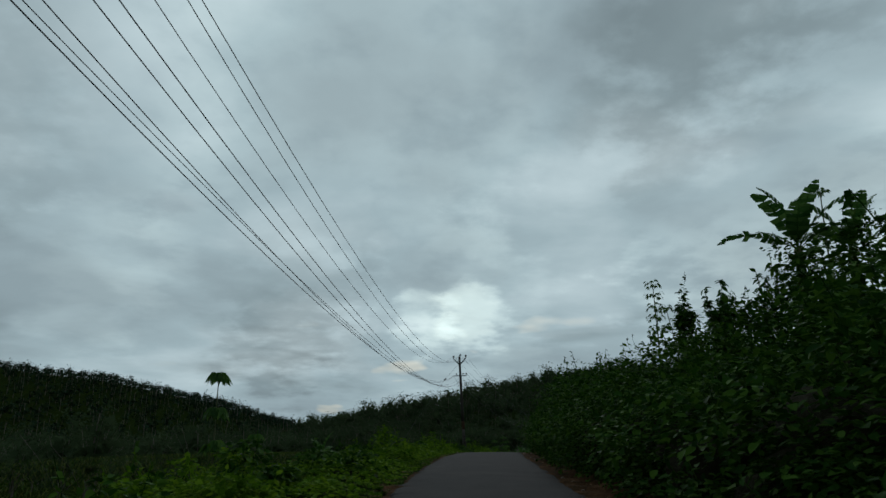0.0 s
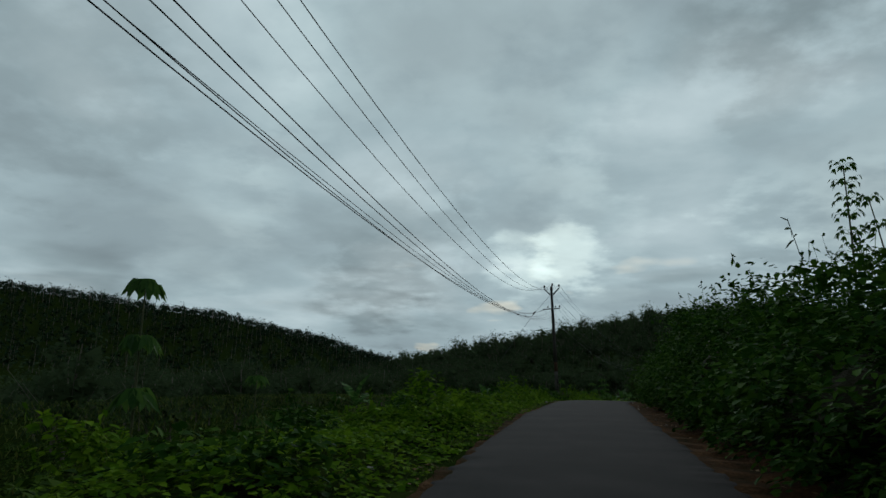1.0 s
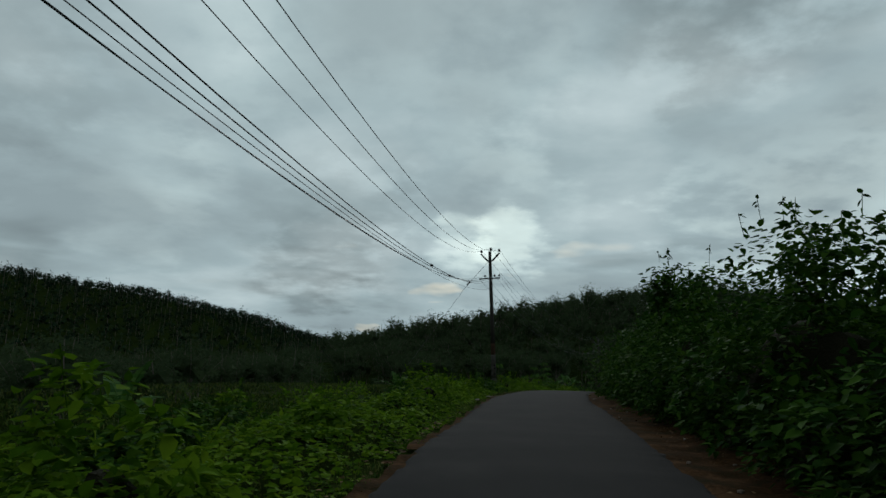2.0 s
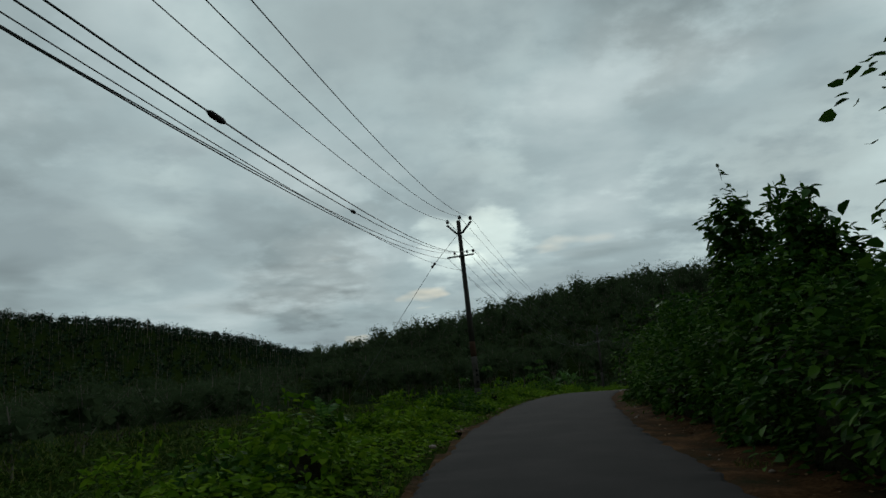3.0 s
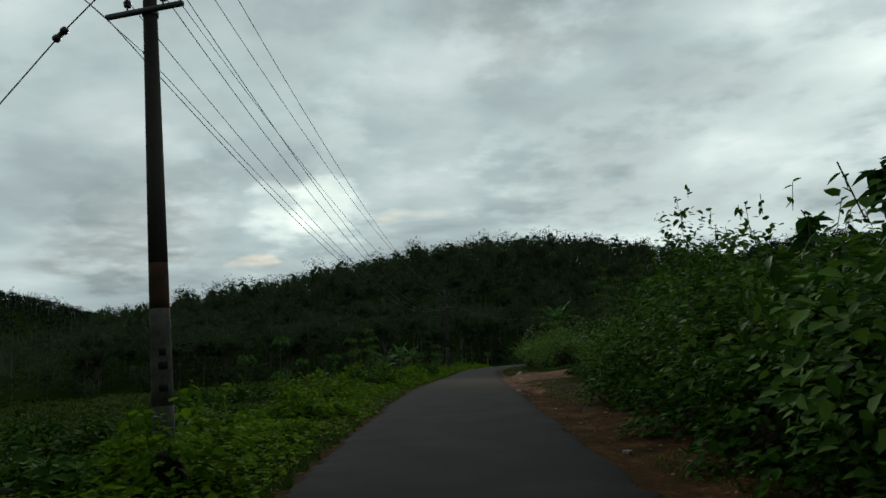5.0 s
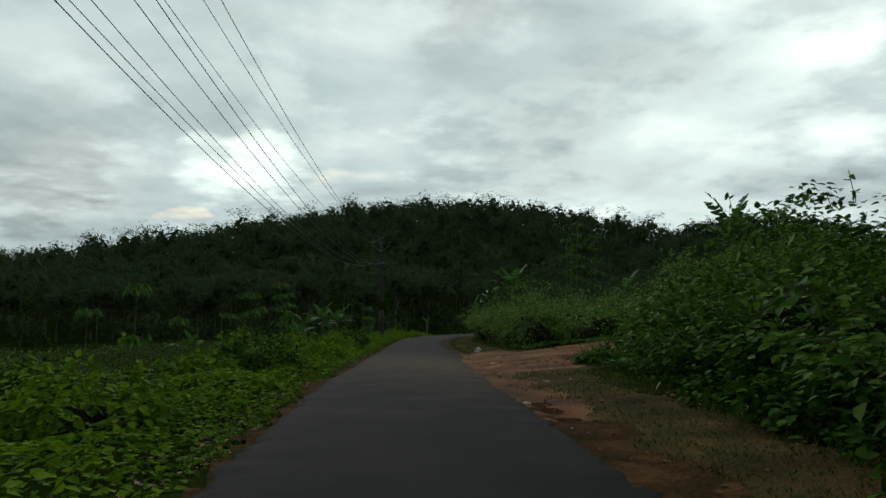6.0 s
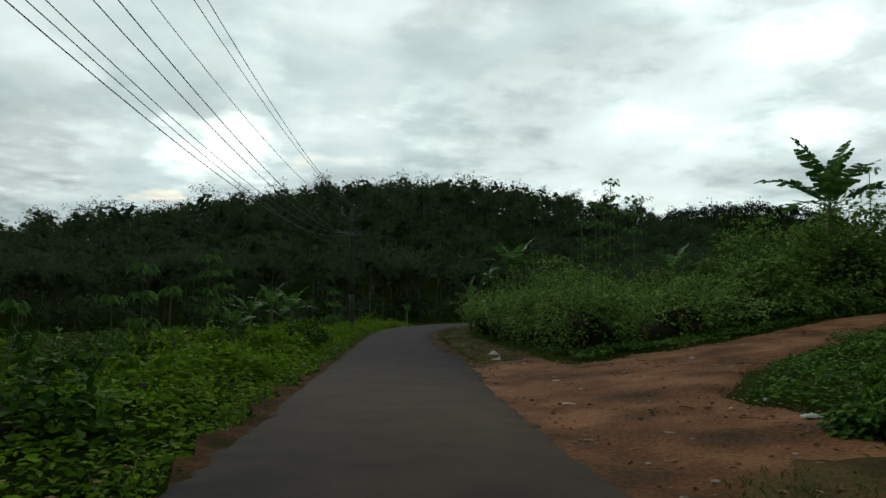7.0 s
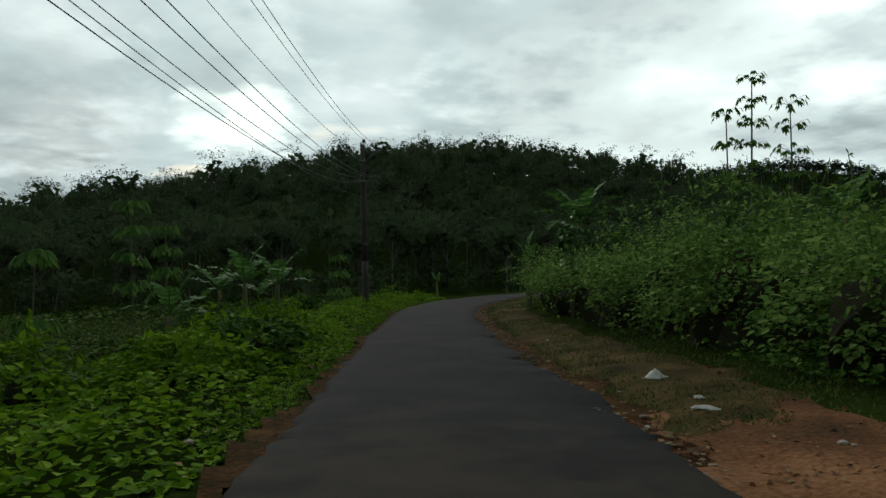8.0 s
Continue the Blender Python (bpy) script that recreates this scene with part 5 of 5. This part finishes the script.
STONES = [stone_mesh(k) for k in range(4)]
x, y, z, r, n = scatter_spots((9, 26, 76, 92), 26000, lambda x, y, d: (d > HALF + 0.2) & (soil_mask(x, y) > 0.0) & (wavy(x, y, 1.4, 71) + 0.5 * wavy(x, y, 3.7, 72) > 0.25 + 0.5 * rng(8).random(len(x))), 98)
a = r.uniform(0, 6.28, n)
g = Geo()
L = r.uniform(0.025, 0.09, n) * np.where(r.random(n) < 0.12, 2.6, 1.0)
leaves(g, np.stack([x, y, z + 0.005], -1), np.stack([np.cos(a), np.sin(a), r.uniform(-0.05, 0.2, n)], -1), unit(0.3 * r.standard_normal((n, 3)) + [0, 0, 1]), L, np.minimum(L * 0.5, 0.03))
tagged(part("track_litter", g, DRYLEAF), "dry leaves and broken twigs lying on the earth track", "leaf litter", kind="stuff")

x, y, z, r, n = scatter_spots((0, 24, 2, 122), 1500, lambda x, y, d: ((np.abs(d) > HALF + 0.05) & (np.abs(d) < HALF + 0.8)) | ((d > HALF) & (soil_mask(x, y) > 0.3) & (y > 74)), 95)
for i in range(min(n, 230)):
    ob = new("stone", STONES[i % 4])
    q = r.uniform(0.015, 0.05) * (1.6 if i % 9 == 0 else 1.0)
    ob.matrix_basis = pose(x[i], y[i], z[i] + q * 0.1, 0, 0, r.uniform(0, 360)) @ Matrix.Diagonal((q * r.uniform(0.9, 1.5), q, q, 1))
    tagged(ob, "small pale stone lying on the earth verge", "stone", "stones on the verge")


def crumpled(name, x, y, size, flat, seed, label, category, mat=WHITEBAG, peak=False, group=""):
    """A thin crumpled sheet lying on the ground, raised in folds."""
    r = rng(seed)
    n = 11
    u, v = np.meshgrid(np.linspace(-1, 1, n), np.linspace(-1, 1, n), indexing="ij")
    rim = 1 - 0.25 * r.random((n, n)) * (np.maximum(abs(u), abs(v)) > 0.9)
    h = flat * (0.35 + 0.65 * r.random((n, n))) * (1 - 0.75 * np.maximum(abs(u), abs(v)) ** 2)
    if peak:
        h += flat * 2.2 * np.clip(1 - np.hypot(u, v) * 1.15, 0, 1)
    p = np.stack([u * size[0] * rim, v * size[1] * rim, h + 0.012], -1).reshape(-1, 3)
    under = p * [1, 1, 0] + [0, 0, 0.003]
    i, j = np.meshgrid(np.arange(n - 1), np.arange(n - 1), indexing="ij")
    q = np.stack([i * n + j, (i + 1) * n + j, (i + 1) * n + j + 1, i * n + j + 1], -1).reshape(-1, 4)
    g = Geo()
    g.add(np.concatenate([p, under]), np.concatenate([q, q[:, ::-1] + n * n]))
    ob = part(name, g, mat)
    ob.matrix_basis = pose(x, y, gz(x, y) + 0.05, 0, 0, r.uniform(0, 360))
    return tagged(ob, label, category, group)


crumpled("plastic_sheet", 15.25, 92.3, (0.17, 0.13), 0.045, 1, "white plastic sheet bunched into a peak on the verge", "litter", peak=True, group="litter")
crumpled("plastic_bag", 14.5, 90.3, (0.165, 0.055), 0.054, 2, "long crumpled white plastic bag on the earth verge", "litter", group="litter")
crumpled("plastic_bag", 14.75, 90.75, (0.066, 0.050), 0.042, 3, "small crumpled white plastic bag on the verge", "litter", group="litter")
crumpled("paper_scrap", 10.85, 75.85, (0.110, 0.025), 0.012, 4, "flat white paper strip on the grassy verge", "litter", group="litter")
crumpled("plastic_scrap", 12.2, 82.35, (0.121, 0.039), 0.018, 5, "flattened pale plastic wrapper on the red earth", "litter", group="litter")
crumpled("plastic_scrap", 13.35, 84.9, (0.110, 0.033), 0.018, 6, "flattened pale plastic wrapper on the red earth", "litter", group="litter")
crumpled("plastic_bag", 13.45, 79.5, (0.110, 0.077), 0.048, 7, "torn pale plastic bag beside the low bush", "litter", group="litter")
crumpled("plastic_scrap", 13.9, 80.6, (0.039, 0.028), 0.030, 8, "small white plastic scrap beside the low bush", "litter", group="litter")
crumpled("paper_scrap", 13.3, 80.5, (0.028, 0.033), 0.030, 9, "small white paper scrap beside the low bush", "litter", group="litter")
crumpled("paper_scrap", 5.6, 52.4, (0.055, 0.033), 0.018, 10, "small white paper scrap on the leaf-strewn verge", "litter", group="litter")
crumpled("plastic_scrap", -1.9, 18.8, (0.077, 0.039), 0.024, 11, "pale plastic wrapper at the grassy road edge", "litter", group="litter")
crumpled("plastic_scrap", 16.5, 98.2, (0.044, 0.033), 0.030, 12, "small white plastic scrap on the verge", "litter", group="litter")
crumpled("paper_scrap", 1.9, 66.0, (0.077, 0.033), 0.018, 13, "pale paper scrap at the grassy road edge", "litter", group="litter")

# pale crumbled rim along the toothed edge of the asphalt
x, y, z, r, n = scatter_spots((9, 24, 86, 116), 26000, lambda x, y, d: (d > HALF - 0.1) & (d < HALF + 0.34 + 0.16 * wavy(x, y, 2.9, 33)), 99)
a = r.uniform(0, 6.28, n)
g = Geo()
L = r.uniform(0.03, 0.11, n)
leaves(g, np.stack([x, y, z + 0.012], -1), np.stack([np.cos(a), np.sin(a), 0 * a], -1), unit(0.12 * r.standard_normal((n, 3)) + [0, 0, 1]), L, L * 0.7, cup=0.05)
tagged(part("crumbled_rim", g, PALEGRIT), "pale gravelly crumbs along the broken asphalt edge", "grit", kind="stuff")

# crumbs of earth over the track and the verge
x, y, z, r, n = scatter_spots((4, 26, 58, 96), 15000, lambda x, y, d: (d > HALF - 0.1) & (soil_mask(x, y) > 0.02) & (rng(5).random(len(x)) < 0.35 + 0.65 * (wavy(x, y, 1.1, 44) > 0.1)), 96)
g = Geo()
s = 0.010 + 0.035 * r.random(n) ** 3.5
a = r.uniform(0, 6.28, (n, 1)) + np.arange(4) * 1.5708
low = np.stack([np.cos(a), np.sin(a), -0.5 + 0 * a], -1) * r.uniform(0.7, 1.3, (n, 4, 1))
top = np.stack([np.cos(a + 0.3) * 0.55, np.sin(a + 0.3) * 0.55, 0.55 + 0 * a], -1) * r.uniform(0.6, 1.2, (n, 4, 1))
v = np.concatenate([low, top], 1) * s[:, None, None] + np.stack([x, y, z - 0.012], -1)[:, None]
f = np.array([[0, 1, 5, 4], [1, 2, 6, 5], [2, 3, 7, 6], [3, 0, 4, 7], [4, 5, 6, 7]])
g.add(v.reshape(-1, 3), (f[None] + 8 * np.arange(n)[:, None, None]).reshape(-1, 4))
tagged(part("earth_crumbs", g, SOIL), "crumbs and small clods of red-brown earth", "soil", kind="stuff")
grass("track_grass", (9, 30, 74, 96), 60000, lambda x, y, d: (d > HALF + 0.6) & (np.abs(soil_mask(x, y) - 0.1) < 0.45) & (wavy(x, y, 1.7, 15) > 0.0), 0.11, 97, "tufts of short grass creeping over the earth track")
